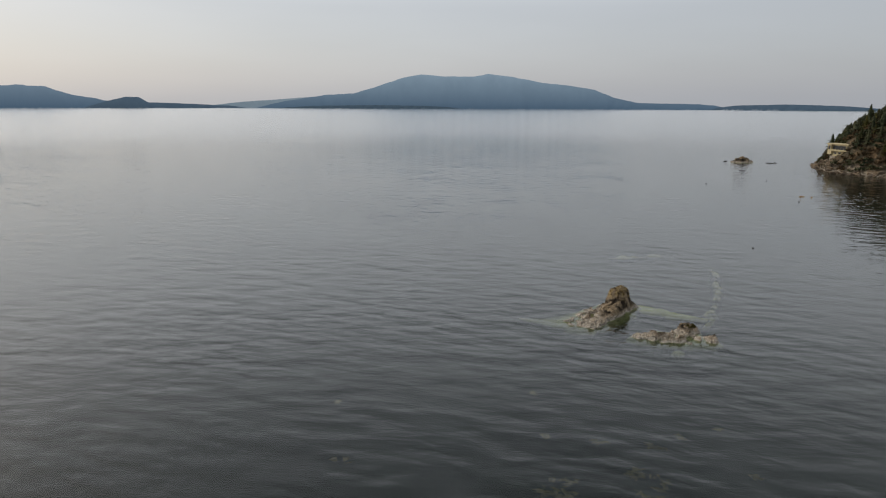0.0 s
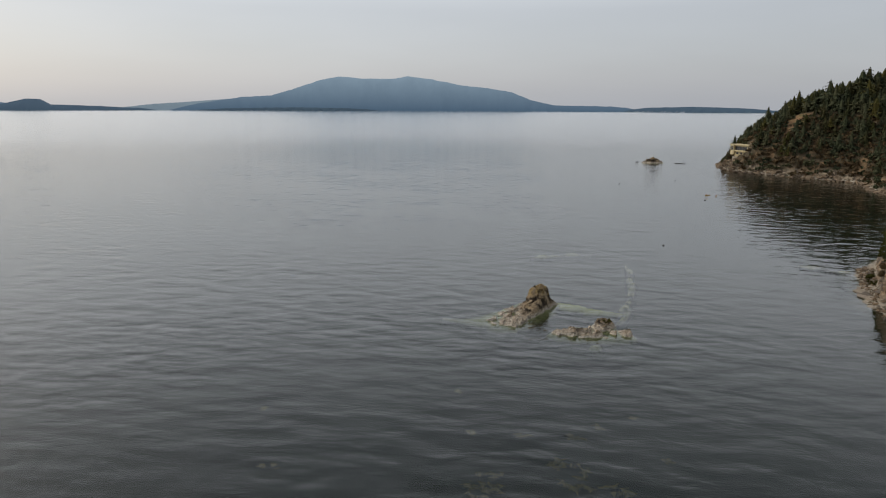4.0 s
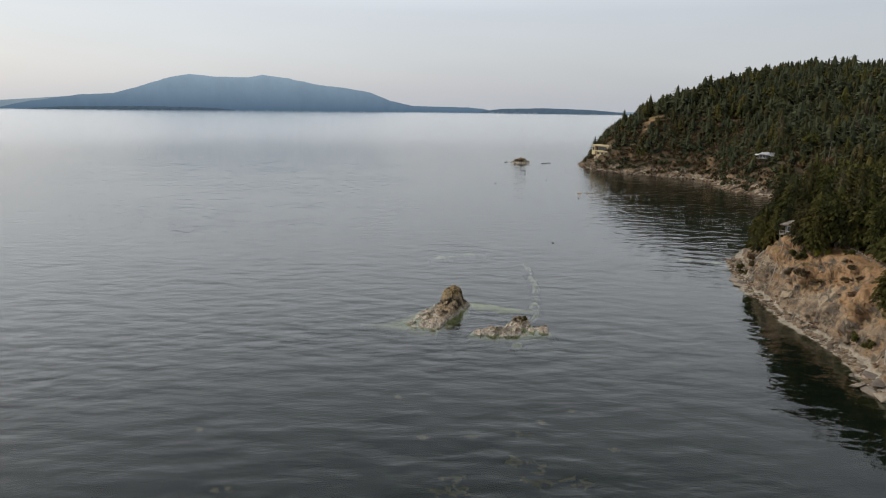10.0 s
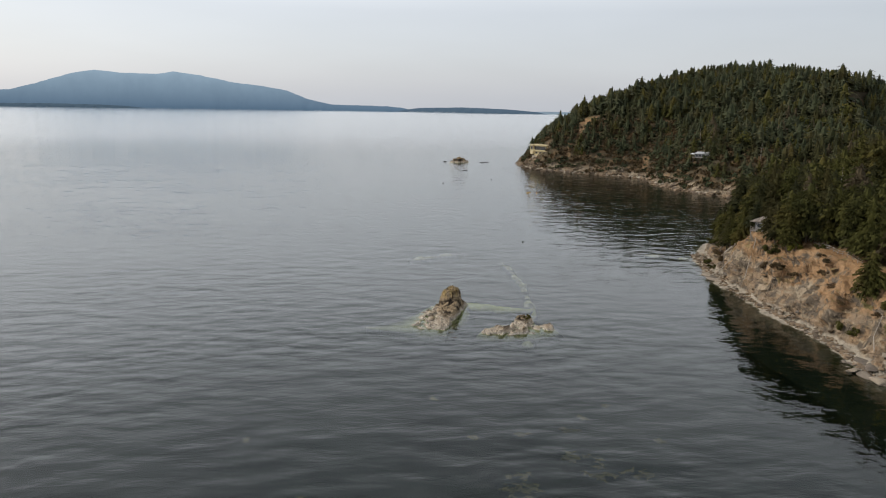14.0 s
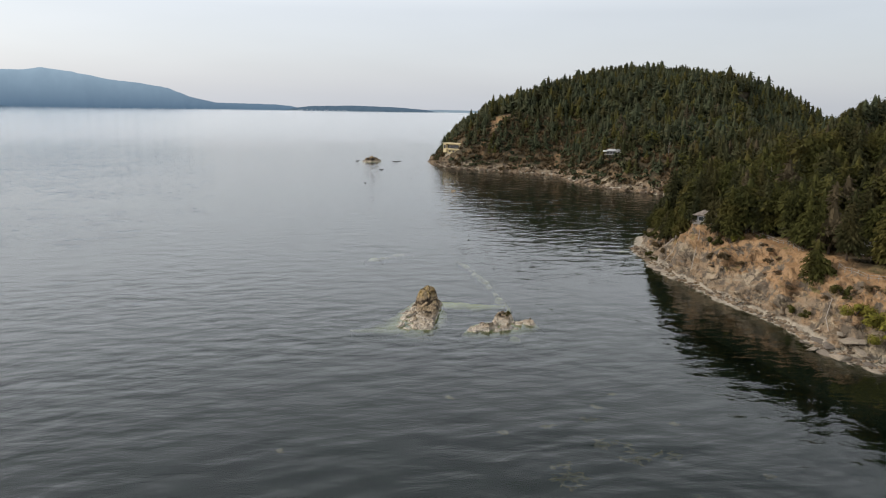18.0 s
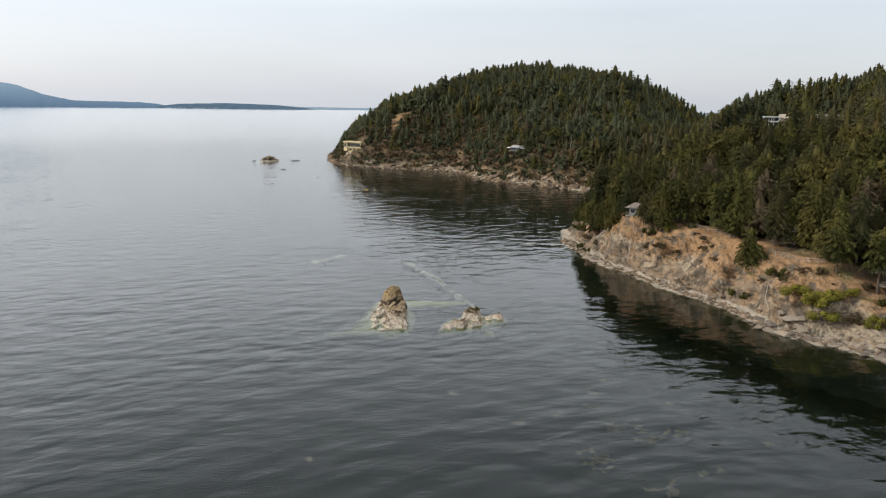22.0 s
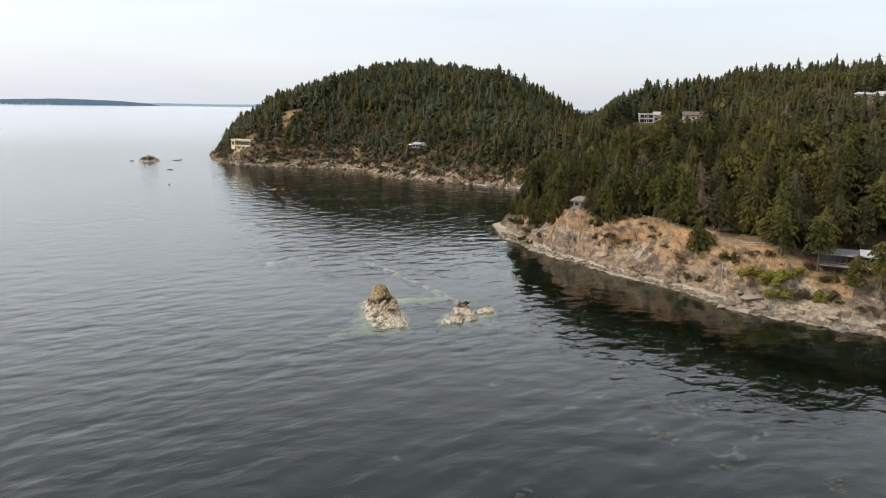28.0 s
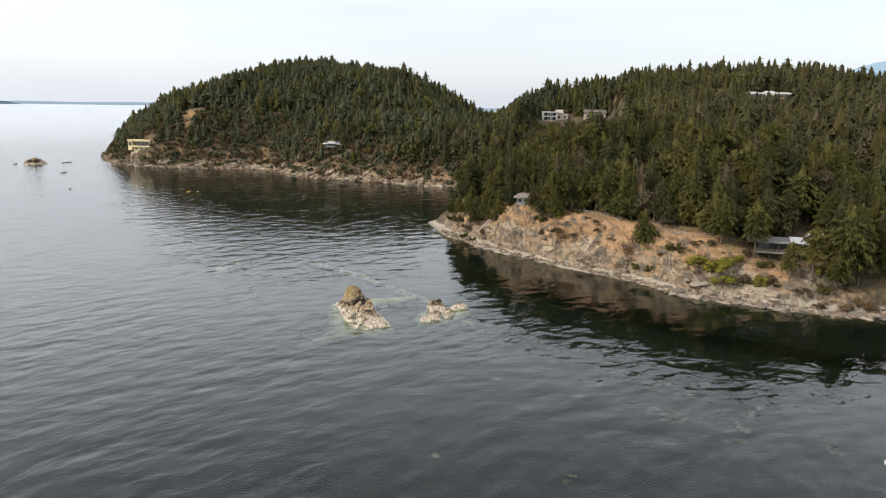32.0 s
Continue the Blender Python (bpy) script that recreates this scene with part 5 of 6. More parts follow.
driftwood(over_ground([(79.6, -66.5), (82.0, -66.0), (84.6, -65.2)], 0.6), [0.09, 0.08, 0.04], "thin bleached log leaning on the slope")
driftwood(over_ground([(76.0, 13.5), (79.5, 16.5), (81.5, 20.0)], 0.35), [0.10, 0.09, 0.07], "grey log across the rock face")


def snag(x, y, height, lean, label):
    root = new("dead_tree")
    root.location = (x, y, ground_at(x, y) - 0.3)
    bm = tube([(0, 0, 0), (lean * 0.3, 0, height * 0.4), (lean, 0.2, height)], [0.15, 0.10, 0.02], 6)
    part("trunk", bm, M_BARK if "half-dead" in label else M_SNAG, root)
    rng = random.Random(int(x * 10))
    for i in range(9):
        z = height * (0.35 + 0.065 * i)
        a, L = rng.uniform(0, math.tau), rng.uniform(0.8, 2.2) * (1.1 - z / height * 0.7)
        base = (lean * (z / height) ** 1.3, 0.1, z)
        part("branch", tube([base, (base[0] + L * 0.6 * math.cos(a), base[1] + L * 0.6 * math.sin(a), z + 0.1), (base[0] + L * math.cos(a), base[1] + L * math.sin(a), z + 0.35)], [0.06, 0.04, 0.012], 5), M_SNAG, root)
    tagged(root, label, "dead tree")


snag(88.5, 36.0, 11.0, 0.8, "grey leafless dead tree on the point")
snag(96.5, -76.0, 11.0, -0.8, "grey half-dead tree at the slope edge")
snag(104.0, 22.0, 17.0, 0.3, "bare grey snag standing among firs")
snag(182.0, 214.0, 12.0, 0.6, "pale bare tree above the headland shore")
snag(172.0, 268.0, 10.0, -0.6, "pale bare tree on the headland slope")
snag(118.0, 372.0, 8.0, 0.5, "pale bare tree on the headland slope")

# scrub and broadleaf woods on the lower slopes
bushes = [clump_tris(80 + i, 1.0, 1.0, 60, 0.24) for i in range(4)]
spots = scatter(84, 210, 150, 520, 2.7, lambda x, y, z, d: 2.6 + 3 * noise.noise((x * 0.08, y * 0.08, 0)) < d < 38 and clear_of(x, y, -2) and noise.noise((x * 0.06, y * 0.06, 2)) > -0.5, FOREST)
half = [s for i, s in enumerate(spots) if i % 5 < 3]
thicket("scrub_headland", "brown and olive scrub on the headland slope", bushes, [(x, y, z - 0.4, FOREST.uniform(1.3, 3.0), FOREST.uniform(0, 6.28)) for x, y, z, d in half], M_SCRUB, "scrub")
rest = [s for i, s in enumerate(spots) if i % 5 >= 3]
thicket("scrub_headland_green", "dark green bushes on the headland slope", bushes, [(x, y, z - 0.4, FOREST.uniform(1.2, 3.4), FOREST.uniform(0, 6.28)) for x, y, z, d in rest], M_FIR2, "scrub")
crowns = [clump_tris(90 + i, 0.42, 0.62, 280, 0.042, 0.28) for i in range(4)]
spots = scatter(185, 345, 60, 270, 9.0, lambda x, y, z, d: d > 8 and clear_of(x, y) and noise.noise((x * 0.022, y * 0.022, 7)) > 0.02, FOREST)
thicket("broadleaf_wood", "lighter green broadleaf trees among the firs", crowns, [(x, y, z, FOREST.uniform(9, 15) * lowered(x, y), FOREST.uniform(0, 6.28)) for x, y, z, d in spots], M_LEAF, "forest")
spots = scatter(104, 290, -90, 300, 14.0, lambda x, y, z, d: d > 14 and clear_of(x, y) and noise.noise((x * 0.04, y * 0.04, 3)) > 0.05, FOREST)
thicket("dying_firs", "brown dying firs scattered through the forest", far_templates, [(x, y, z, FOREST.uniform(9, 15) * lowered(x, y), FOREST.uniform(0, 6.28)) for x, y, z, d in spots], M_DEAD, "forest")


# the tuft on the low sea rock
tuft = new("grass_tuft", SHRUBS["dark"][0])
tuft.matrix_world = Matrix.LocRotScale((15.3, -12.7, 1.15), Euler((0, 0, 0.4)), (0.9, 0.6, 0.75))
tagged(tuft, "dark green tuft growing on the sea rock", "plant")


# ---- houses ----
M_CREAM = plain("cream_stucco", (0.60, 0.49, 0.28), 0.8)
M_WHITE = plain("white_paint", (0.62, 0.62, 0.60), 0.6, vary=0.10)
M_BEIGE = plain("beige_siding", (0.42, 0.36, 0.28), 0.8)
M_GREY = plain("grey_siding", (0.20, 0.20, 0.20), 0.8)
M_SHINGLE = plain("grey_roof_felt", (0.24, 0.225, 0.21), 0.9, vary=0.25)
M_PALEROOF = plain("pale_grey_shingle", (0.42, 0.40, 0.38), 0.9, vary=0.2)
M_METALROOF = plain("pale_metal_roof", (0.42, 0.42, 0.42), 0.45, vary=0.12)
M_BROWNROOF = plain("brown_shingle_roof", (0.15, 0.12, 0.105), 0.9, vary=0.25)
M_CABINROOF = plain("worn_brown_grey_shingle", (0.22, 0.185, 0.155), 0.9, vary=0.3)
M_DARKWOOD = plain("dark_stained_wood", (0.075, 0.055, 0.042), 0.8)
M_BRICK = plain("red_brick", (0.28, 0.11, 0.075), 0.9, vary=0.25)
M_DECK = plain("weathered_deck", (0.25, 0.22, 0.19), 0.9)
M_FENCE = plain("weathered_fence_wood", (0.28, 0.25, 0.215), 0.9, vary=0.3)
M_GLASS = plain("dark_window_glass", (0.03, 0.035, 0.04), 0.12, spec=0.6, vary=0.05)


class House:
    """A house in its own frame: x along the seaward front, y away from the sea, z up from the floor."""

    def __init__(self, label, x, y, z, face, size=1.0):
        self.root = new("house")
        # face: bearing that the front looks to, clockwise from +y
        self.root.matrix_world = pose(x, y, z, 0, 0, 180 - face) @ Matrix.Scale(size, 4)
        tagged(self.root, label, "house")

    def block(self, name, mat, *rows, label="", bevel=0.03):
        return part(name, boxes(*rows, bevel=bevel), mat, self.root, label)

    def gable(self, name, mat, x0, x1, y0, y1, z, rise, thick=0.22, hip=0.0, label=""):
        bm = bmesh.new()
        ym = (y0 + y1) / 2
        for dz in (0, thick):
            for p in ((x0, y0, z), (x1, y0, z), (x1, y1, z), (x0, y1, z), (x0 + hip, ym, z + rise), (x1 - hip, ym, z + rise)):
                bm.verts.new((p[0], p[1], p[2] + dz))
        bm.verts.ensure_lookup_table()
        v = bm.verts
        quads = [(0, 1, 5, 4), (2, 3, 4, 5)]
        for q in quads:
            bm.faces.new([v[i + 6] for i in q])
            bm.faces.new([v[i] for i in q[::-1]])
        for t in ((3, 0, 4), (1, 2, 5)):
            bm.faces.new([v[i + 6] for i in t])
            bm.faces.new([v[i] for i in t[::-1]])
        for a, b in ((0, 1), (1, 2), (2, 3), (3, 0)):
            bm.faces.new((v[a], v[b], v[b + 6], v[a + 6]))
        return part(name, bm, mat, self.root, label)

    def window(self, x, z, w, h, y=0.0, bars=1, frame_mat=None):
        """A framed window on the front at depth y."""
        fm = frame_mat or M_WHITE
        f = 0.09
        rows = [(x, y - 0.08, z, x + w, y + 0.02, z + f), (x, y - 0.08, z + h - f, x + w, y + 0.02, z + h), (x, y - 0.08, z + f, x + f, y + 0.02, z + h - f), (x + w - f, y - 0.08, z + f, x + w, y + 0.02, z + h - f)]
        for k in range(1, bars):
            c = x + w * k / bars
            rows.append((c - 0.04, y - 0.07, z + f, c + 0.04, y + 0.02, z + h - f))
        win = part("window", boxes(*rows), fm, self.root)
        step_x = w / bars
        for k in range(bars):
            part("pane", boxes((x + step_x * k + 0.05, y - 0.035, z + f, x + step_x * (k + 1) - 0.05, y - 0.015, z + h - f)), M_GLASS, win)
        return win

    def railing(self, x0, x1, y, z, mat, gap=1.6, high=1.0):
        rail = part("railing", boxes((x0, y - 0.04, z + high - 0.08, x1, y + 0.04, z + high), (x0, y - 0.03, z + 0.42, x1, y + 0.03, z + 0.48)), mat, self.root)
        n = max(1, int((x1 - x0) / gap))
        for i in range(n + 1):
            c = x0 + (x1 - x0) * i / n
            part("post", boxes((c - 0.05, y - 0.05, z, c + 0.05, y + 0.05, z + high - 0.09)), mat, rail)


def point_house():
    """The cream flat-roofed house on the tip of the headland."""
    h = House("cream flat-roofed two-storey house on a rocky point", 98.2, 391.0, 10.2, 238, 0.9)
    h.block("wall", M_CREAM, (-10, 0.0, -0.2, -6.2, 9, 7.2), (-6.2, 1.2, -1.5, 10, 9, 7.2), bevel=0.0)
    h.block("roof", M_CREAM, (-10.5, -0.6, 7.2, 10.6, 9.5, 8.0), label="thick cream flat roof slab")
    h.block("balcony", M_CREAM, (-6.15, -0.9, 2.5, 10.2, 1.15, 3.0), (-6.15, -0.9, 3.0, 10.2, -0.7, 3.6))
    h.block("column", M_CREAM, (9.7, -0.9, 3.6, 10.2, -0.5, 7.2))
    h.block("column", M_CREAM, (-6.6, -0.5, 3.0, -6.1, 0.0, 7.2))
    h.window(-9.4, 3.4, 2.6, 2.8, 0.0, 2, M_DARKWOOD)
    for i in range(6):
        h.window(-5.8 + i * 2.55, 3.2, 2.4, 3.2, 1.2, 1, M_DARKWOOD)
    for i in range(3):
        h.window(-4.5 + i * 4.6, 0.2, 2.2, 1.5, 1.2, 1, M_DARKWOOD)
    h.block("foundation", M_BEIGE, (-9.0, 1.6, -6.0, 9.8, 8.6, -1.5))


def stilt_house():
    """The house on the headland slope with broad pale roofs over a narrow base."""
    h = House("pale-roofed house on a tall base in the trees", 164.0, 247.0, 18.6, 225, 0.62)
    h.block("wall", M_GREY, (-6, 0, 0, 6, 9, 3.4), bevel=0.0)
    h.block("base", M_DARKWOOD, (-3.4, 0.3, -6.5, 3.0, 6, 0), label="dark timber base down the slope")
    h.gable("roof", M_METALROOF, -7.0, 7.4, -1.2, 9.6, 3.4, 1.7, hip=2.0, label="pale low-pitched hipped roof")
    h.gable("roof", M_WHITE, -10.5, -6.2, 0.5, 6.0, 2.6, 0.8, label="white side roof")
    h.block("post", M_DARKWOOD, (-10.2, 0.8, -5.5, -9.95, 1.05, 2.6))
    h.block("post", M_DARKWOOD, (-10.2, 5.4, -5.5, -9.95, 5.65, 2.6))
    h.block("deck", M_DECK, (-7.6, -2.4, -0.25, 7.6, 0, 0))
    h.block("roof", M_WHITE, (3.5, -2.4, 2.7, 9.6, 1.5, 2.95), label="white flat porch roof")
    h.block("post", M_DARKWOOD, (9.2, -2.2, -5.5, 9.45, -1.95, 2.7))
    h.railing(-7.5, 7.5, -2.3, 0.0, M_FENCE)
    for i in range(4):
        h.window(-5.5 + i * 2.9, 0.5, 2.3, 2.3, 0.0, 1, M_DARKWOOD)
    h.block("post", M_DARKWOOD, (-6.5, -2.2, -5.5, -6.25, -1.95, -0.25))
    h.block("post", M_DARKWOOD, (6.25, -2.2, -5.5, 6.5, -1.95, -0.25))
    c = House("small white-roofed cottage among trees", 168.5, 272.5, 17.0, 230)
    c.block("wall", M_WHITE, (-2.5, 0, -3, 2.5, 4, 2.6), bevel=0.0)
    c.gable("roof", M_METALROOF, -3, 3, -0.5, 4.5, 2.6, 1.1)
    c.window(-1.4, 0.6, 1.2, 1.3)
    c.window(0.4, 0.6, 1.2, 1.3)


def bluff_cabin():
    """The small hip-roofed cabin on the bluff's northern end."""
    z = ground_at(84.6, 21.6) + 0.2
    h = House("small grey cabin with hip roof and white deck", 84.5, 21.0, z - 0.4, 232, 0.92)
    h.block("wall", M_GREY, (-3.2, 0, -1.5, 3.2, 4.6, 2.4), bevel=0.0)
    h.gable("roof", M_CABINROOF, -4.3, 4.3, -1.1, 5.7, 2.3, 1.4, hip=2.4, label="grey shingled hip roof")
    h.block("chimney", M_BRICK, (0.2, 2.3, 3.2, 0.9, 3.0, 4.6), label="red brick chimney")
    h.block("deck", M_DECK, (-3.8, -2.0, -0.25, 3.4, 0, 0))
    h.railing(-3.7, 3.3, -1.9, 0.0, M_FENCE, 0.9)
    for x in (-2.7, -0.6, 1.4):
        h.window(x, 0.5, 1.5, 1.5)
    for x in (-3.6, -0.3, 3.0):
        h.block("post", M_DECK, (x, -1.9, -2.2, x + 0.18, -1.72, -0.25))


def long_house():
    """The long low house under the firs at the southern end of the bluff."""
    z = 10.2
    h = House("long low house with pale metal and flat roofs", 97.0, -58.0, z, 240, 0.84)
    h.block("wall", M_DARKWOOD, (-9, 0, -3.0, 1.5, 8, 2.7), (1.5, -0.6, -3.0, 11, 8, 2.9), bevel=0.0)
    h.block("roof", M_SHINGLE, (-11.5, -2.2, 2.75, 1.2, 8.8, 3.05), label="thin flat felt roof with wide eaves")
    h.gable("roof", M_METALROOF, 0.8, 8.6, -2.4, 7.0, 3.0, 1.2, label="pale low-pitched metal roof")
    h.gable("roof", M_METALROOF, 6.5, 13.5, 1.0, 10.0, 3.6, 1.5, label="pale pitched metal roof")
    h.block("wall", M_BEIGE, (7.0, 1.5, 2.9, 13.0, 9.5, 3.7), bevel=0.0)
    h.block("deck", M_DECK, (-9.5, -3.2, -0.3, 11.2, -0.65, -0.05))
    h.railing(-9.4, 11.1, -3.1, -0.05, M_FENCE, 1.7)
    for i in range(3):
        h.window(-8.2 + i * 3.1, 0.2, 2.5, 2.2, 0.0, 2, M_DARKWOOD)
    for i in range(3):
        h.window(2.2 + i * 3.0, 0.2, 2.4, 2.3, -0.6, 2, M_DARKWOOD)
    for i in range(6):
        x = -9.2 + i * 4.0
        h.block("post", M_DARKWOOD, (x, -3.0, -4.5, x + 0.2, -2.8, -0.3))


def deck_house():
    """A dark house half hidden behind the bluff-top fence, of which beams and posts show."""
    z = ground_at(100.0, -26.0) + 0.3
    h = House("dark wooden house with pale posts under firs", 98.5, -24.0, z, 245)
    h.block("wall", M_DARKWOOD, (-4.5, 0, -1, 4.5, 6, 2.6), bevel=0.0)
    h.block("roof", M_SHINGLE, (-5.5, -2.5, 2.65, 5.5, 6.6, 2.9), label="flat grey roof")
    for x in (-5.2, 0.0, 5.0):
        h.block("post", M_FENCE, (x, -2.4, -0.6, x + 0.2, -2.2, 2.65), label="pale grey post")
    h.window(-3.6, 0.4, 2.6, 1.8, 0.0, 2)
    h.window(0.8, 0.4, 2.6, 1.8, 0.0, 2)


def hill_houses():
    h = House("white modern two-storey house among hillside trees", 349.0, 222.0, 35.0, 222)
    h.block("wall", M_WHITE, (-7, 0, -4, 3, 9, 6.0), bevel=0.0)
    h.block("roof", M_WHITE, (-7.5, -1.2, 6.0, 3.5, 9.5, 6.5), label="white flat roof slab")
    for x in (-7.3, -2.2, 3.0):
        h.block("column", M_WHITE, (x, -1.1, -4, x + 0.35, -0.75, 6.0))
    h.block("balcony", M_WHITE, (-7.2, -1.2, 2.8, 3.2, 0, 3.1))
    for z in (0.2, 3.4):
        for i in range(3):
            h.window(-6.6 + i * 3.1, z, 2.7, 2.2, 0.0, 1, M_DARKWOOD)
    h.block("wall", M_BEIGE, (3, 1.5, -4, 12, 9, 5.2), bevel=0.0, label="beige wing")
    h.gable("roof", M_BEIGE, 2.8, 8.5, 0.8, 9.5, 5.2, 2.6)
    h.window(4.2, 1.6, 1.8, 1.8, 1.5)
    h.window(8.6, 1.6, 1.8, 1.8, 1.5)
    g = House("beige house with brown gable roof on the hillside", 356.0, 188.0, 38.0, 228)
    g.block("wall", M_BEIGE, (-7.5, 0, -3, 7.5, 9, 3.0), bevel=0.0)
    g.gable("roof", M_BROWNROOF, -8.2, 8.2, -0.8, 9.8, 3.0, 2.4, label="brown shingled gable roof")
    for x in (-6.2, -1.6, 3.4):
        g.window(x, 0.4, 2.0, 1.6)
    t = House("long pale hilltop house with grey gabled roofs", 294.0, 35.0, 51.6, 240, 0.90)
    t.block("wall", M_GREY, (-13, 0, -3, 13, 9, 2.8), bevel=0.0)
    for a, b, r in ((-13.8, -3.0, 1.2), (-5.0, 5.5, 1.7), (2.6, 13.8, 1.1)):
        t.gable("roof", M_PALEROOF, a, b, -0.9, 9.9, 2.8 + 0.02 * (b > 4), r, hip=3.2, label="pale grey hipped roof")
    for i in range(7):
        t.window(-12 + i * 3.5, 0.3, 2.4, 1.9, 0.0, 2)
    t.block("porch", M_WHITE, (-3.0, -1.6, 2.2, 3.0, 0, 2.7))
    for x in (-2.9, 2.65):
        t.block("column", M_WHITE, (x, -1.5, -3, x + 0.25, -1.25, 2.2))
    s = House("small white outbuilding on the hilltop", 301.0, 62.0, 52.6, 240)
    s.block("wall", M_WHITE, (-3, 0, -2, 3, 4, 1.9), bevel=0.0)
    s.gable("roof", M_METALROOF, -3.4, 3.4, -0.5, 4.5, 1.9, 0.8)


point_house()
stilt_house()
bluff_cabin()
long_house()
deck_house()
hill_houses()


# ---- fences along the bluff ----
def fence(line, label, high=1.1):
    root = new("fence")
    pts = [Vector((x, y, ground_at(x, y))) for x, y in line]
    root.location = pts[0]
    for a, b in zip(pts, pts[1:]):
        n = max(1, round((b - a).length / 2.2))
        marks = [a.lerp(b, i / n) for i in range(n + 1)]
        for m in marks:
            m.z = ground_at(m.x, m.y)
        for m in marks[:-1]:
            part("post", tube([m - pts[0] - Vector((0, 0, 0.3)), m - pts[0] + Vector((0, 0, high))], [0.07, 0.065], 6), M_FENCE, root)
        for p, q in zip(marks, marks[1:]):
            for z in (0.45, high - 0.12):
                part("rail", tube([p - pts[0] + Vector((0, 0, z)), q - pts[0] + Vector((0, 0, z))], [0.055, 0.055], 5), M_FENCE, root)
    tagged(root, label, "fence")


fence([(88.5, 10.0), (89.0, 2.0), (88.5, -6.0), (88.0, -14.0)], "grey wooden rail fence along the bluff top")
fence([(86.5, -27.0), (86.0, -33.0), (86.5, -38.0), (88.0, -42.0)], "grey wooden rail fence along the bluff top")
fence([(90.0, -62.0), (91.5, -68.0), (93.0, -74.0)], "low grey rail fence before the long house")


# ---- afloat ----
def kayak(x, y, turn):
    root = new("kayak")
    root.matrix_world = pose(x, y, 0.02, 0, 0, turn) @ Matrix.Scale(0.85, 4)
    bm = bmesh.new()
    rings = []
    for i in range(9):
        f = i / 8
        w, keel = 0.36 * math.sin(math.pi * (0.06 + 0.88 * f)), 0.10 * (2 * f - 1) ** 2
        rings.append([bm.verts.new((3.4 * (f - 0.5), w * math.cos(a), 0.05 + keel + 0.20 * math.sin(a))) for a in [k * math.tau / 10 for k in range(10)]])
    for a, b in zip(rings, rings[1:]):
        for k in range(10):
            bm.faces.new((a[k], a[(k + 1) % 10], b[(k + 1) % 10], b[k]))
    bm.faces.new(rings[0][::-1])
    bm.faces.new(rings[-1])
    part("hull", bm, plain("yellow_plastic", (0.60, 0.36, 0.03), 0.4, vary=0.08), root)
    part("seat", boxes((-0.5, -0.22, 0.22, 0.3, 0.22, 0.30), (-0.55, -0.22, 0.28, -0.45, 0.22, 0.55), bevel=0.02), plain("orange_seat", (0.55, 0.14, 0.03), 0.7), root)
    tagged(root, "small yellow kayak with an orange seat afloat", "kayak", group="kayaks in the cove")


kayak(60.2, 225.2, 30)
kayak(64.2, 223.0, 70)


def low_skerry(x, y, long, wide, high, turn):
    bm = bmesh.new()
    rng = random.Random(int(x * 3 + y))
    for i in range(16):
        a = i * math.tau / 16
        r = rng.uniform(0.8, 1.1)
        bm.verts.new((long * r * math.cos(a), wide * r * math.sin(a), -0.3))
        bm.verts.new((long * 0.6 * r * math.cos(a), wide * 0.6 * r * math.sin(a), high * rng.uniform(0.5, 1)))
    bmesh.ops.convex_hull(bm, input=bm.verts[:])
    bmesh.ops.delete(bm, geom=[v for v in bm.verts if not v.link_faces], context="VERTS")
    me = bpy.data.meshes.new("skerry")
    bm.to_mesh(me)
    bm.free()
    me.materials.append(plain("wet_dark_rock", (0.07, 0.06, 0.05), 0.6, vary=0.3))
    ob = tagged(new("skerry", me), "low dark rock just awash", "rock", group="skerries by the islet")
    ob.matrix_world = pose(x, y, 0, 0, 0, turn)


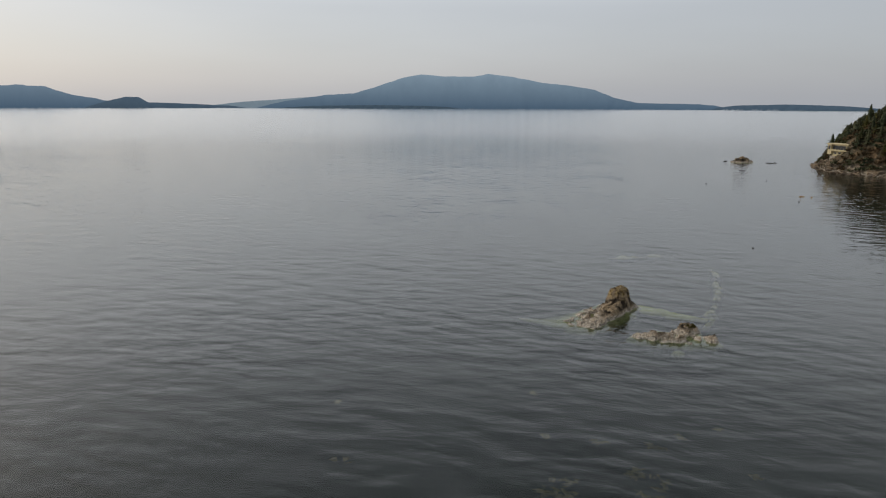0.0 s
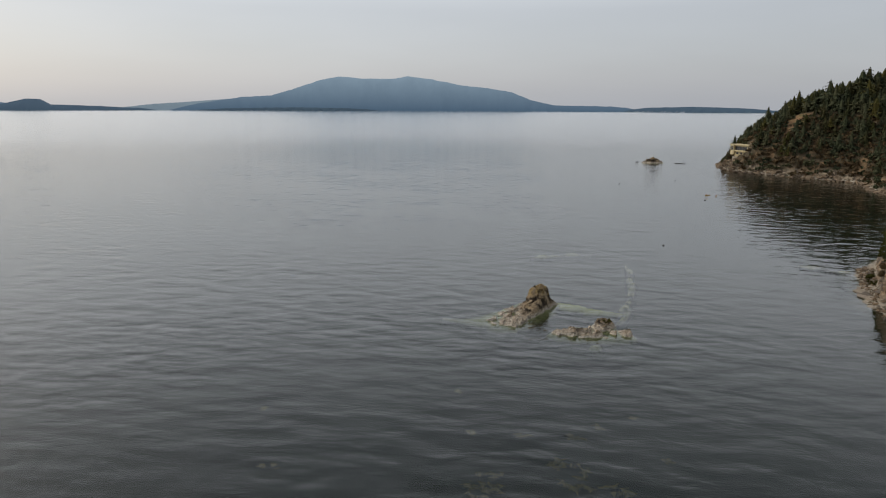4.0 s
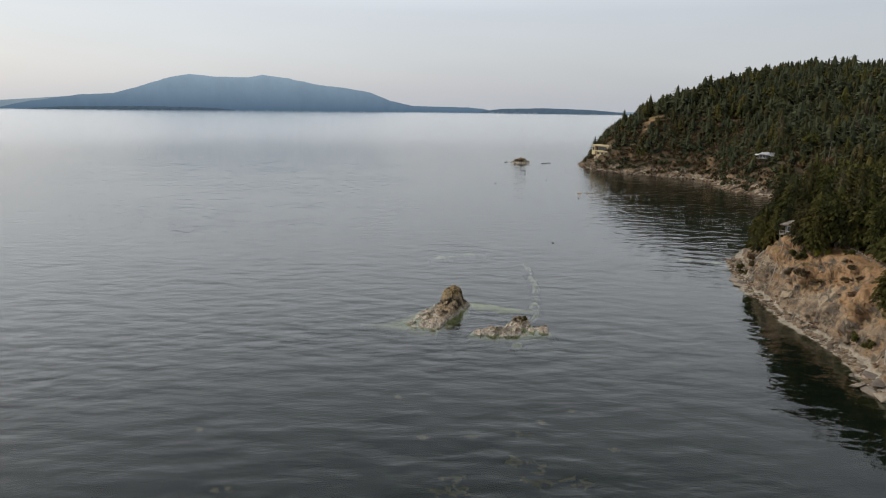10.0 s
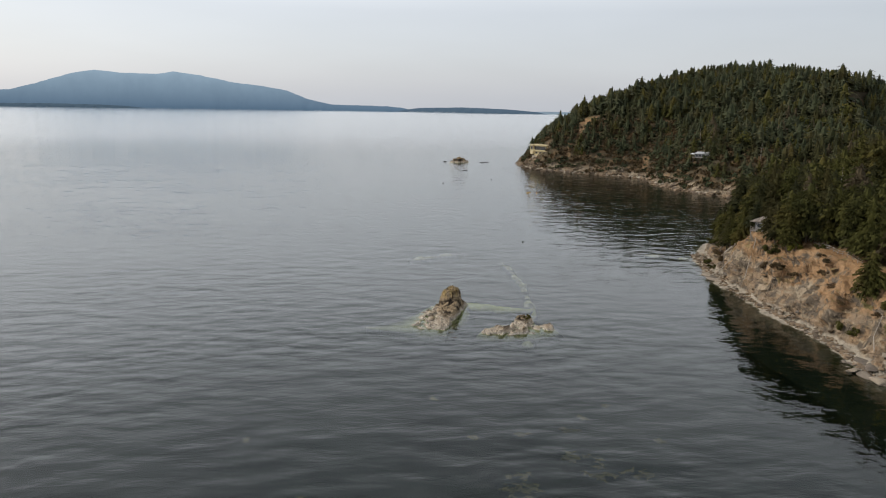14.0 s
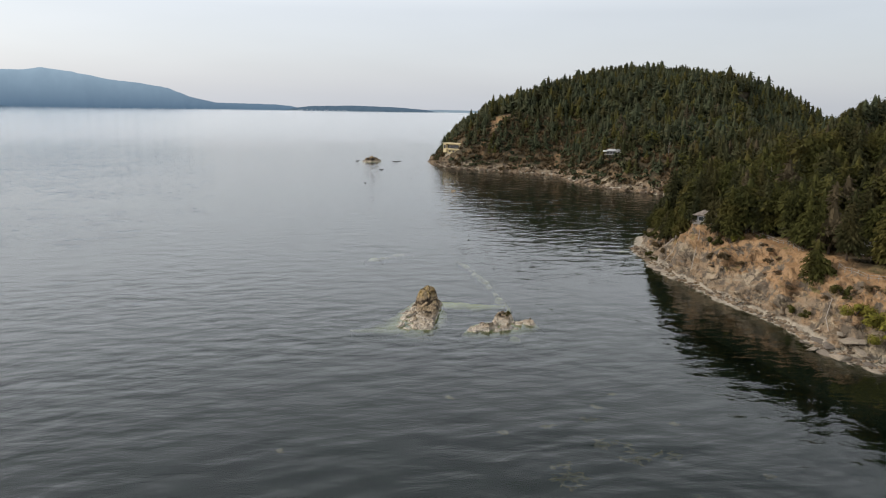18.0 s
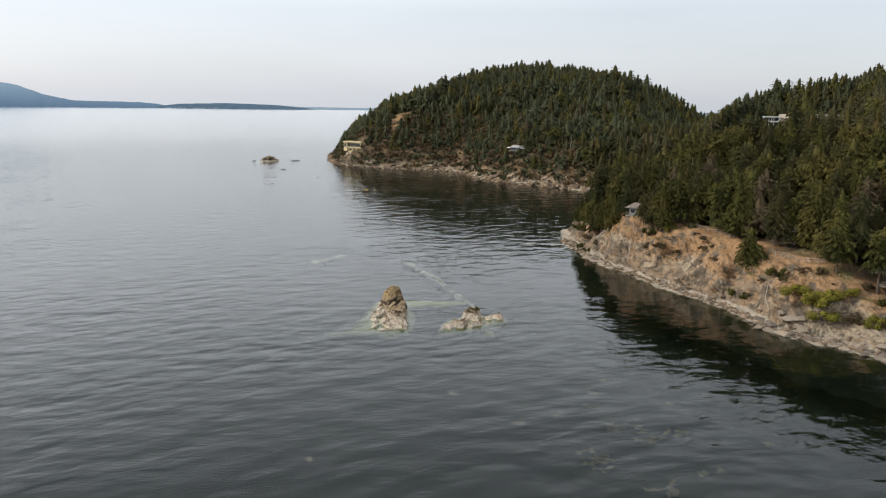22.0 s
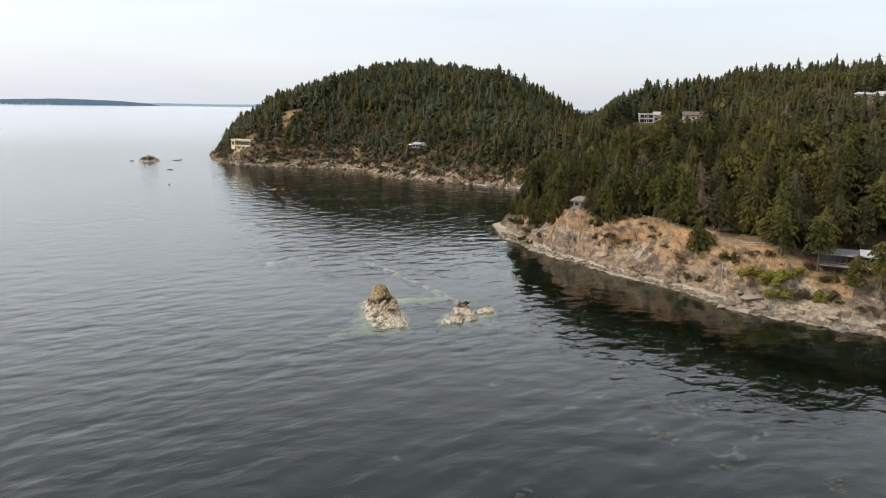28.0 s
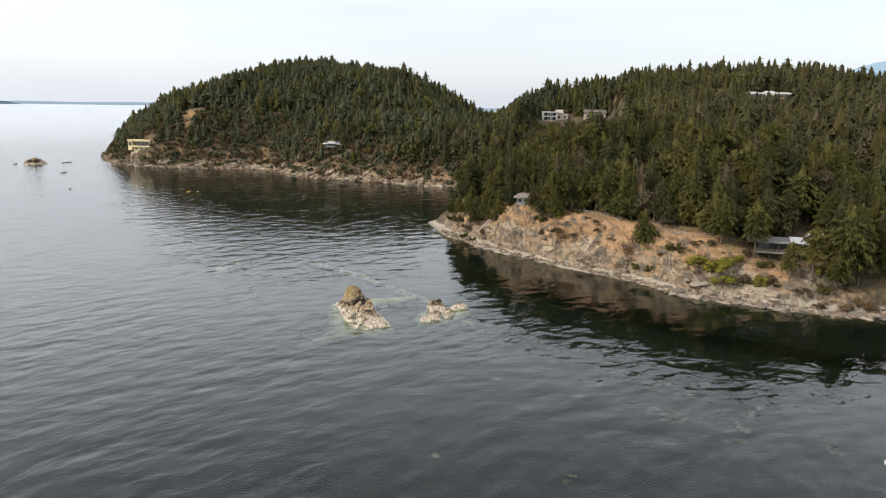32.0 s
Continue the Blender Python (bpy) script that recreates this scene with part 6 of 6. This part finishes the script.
low_skerry(61, 432, 4.0, 1.2, 0.35, 8)
low_skerry(65, 436, 2.0, 0.8, 0.3, -10)
low_skerry(39, 359, 3.0, 0.9, 0.3, 5)
low_skerry(17, 270, 0.6, 0.4, 0.25, 0)
low_skerry(49.5, 296, 0.6, 0.4, 0.25, 30)
low_skerry(57, 205, 0.5, 0.35, 0.25, 0)
low_skerry(31.4, 82, 0.45, 0.3, 0.3, 0)
low_skerry(30, 437, 1.6, 0.8, 0.5, 0)


def dinghy(x, y, turn):
    """A small open boat at anchor: its bow lies at x, y, and its hull runs away along -y before turning."""
    root = new("dinghy")
    root.matrix_world = pose(x, y, 0.0, 0, 0, turn)
    bm = bmesh.new()
    rows = []
    for f in (0.0, 0.06, 0.16, 0.32, 0.55, 0.8, 1.0):
        half = 0.82 * min(1.0, (f / 0.42) ** 0.6) * (1.0 - 0.10 * max(0.0, f - 0.55)) + 0.015
        rim, keel = 0.62 - 0.16 * min(1.0, f * 1.6), 0.30 * (1 - min(1.0, f / 0.22)) - 0.12
        section = []
        for s in (1, -1):
            section.append([(s * half, rim), (s * half * 0.92, rim * 0.5), (s * half * 0.6, keel * 0.6 - 0.02), (0.0, keel)])
        ring = section[0] + section[1][-2::-1]
        rows.append([bm.verts.new((px, -4.2 * f, pz)) for px, pz in ring])
    for a, b in zip(rows, rows[1:]):
        for k in range(len(a) - 1):
            bm.faces.new((a[k], b[k], b[k + 1], a[k + 1]))
    bm.faces.new(rows[-1])
    bmesh.ops.solidify(bm, geom=bm.faces[:], thickness=0.04)
    bmesh.ops.recalc_face_normals(bm, faces=bm.faces[:])
    part("hull", bm, plain("white_gelcoat", (0.78, 0.78, 0.76), 0.35, vary=0.06), root)
    wood = plain("varnished_thwart", (0.30, 0.19, 0.10), 0.5)
    for f in (1.3, 2.4, 3.6):
        part("seat", boxes((-0.70, -f - 0.14, 0.26, 0.70, -f + 0.14, 0.30), bevel=0.01), wood, root)
    tagged(root, "small white open boat floating at anchor", "boat")


dinghy(10.2, -107.2, 3)
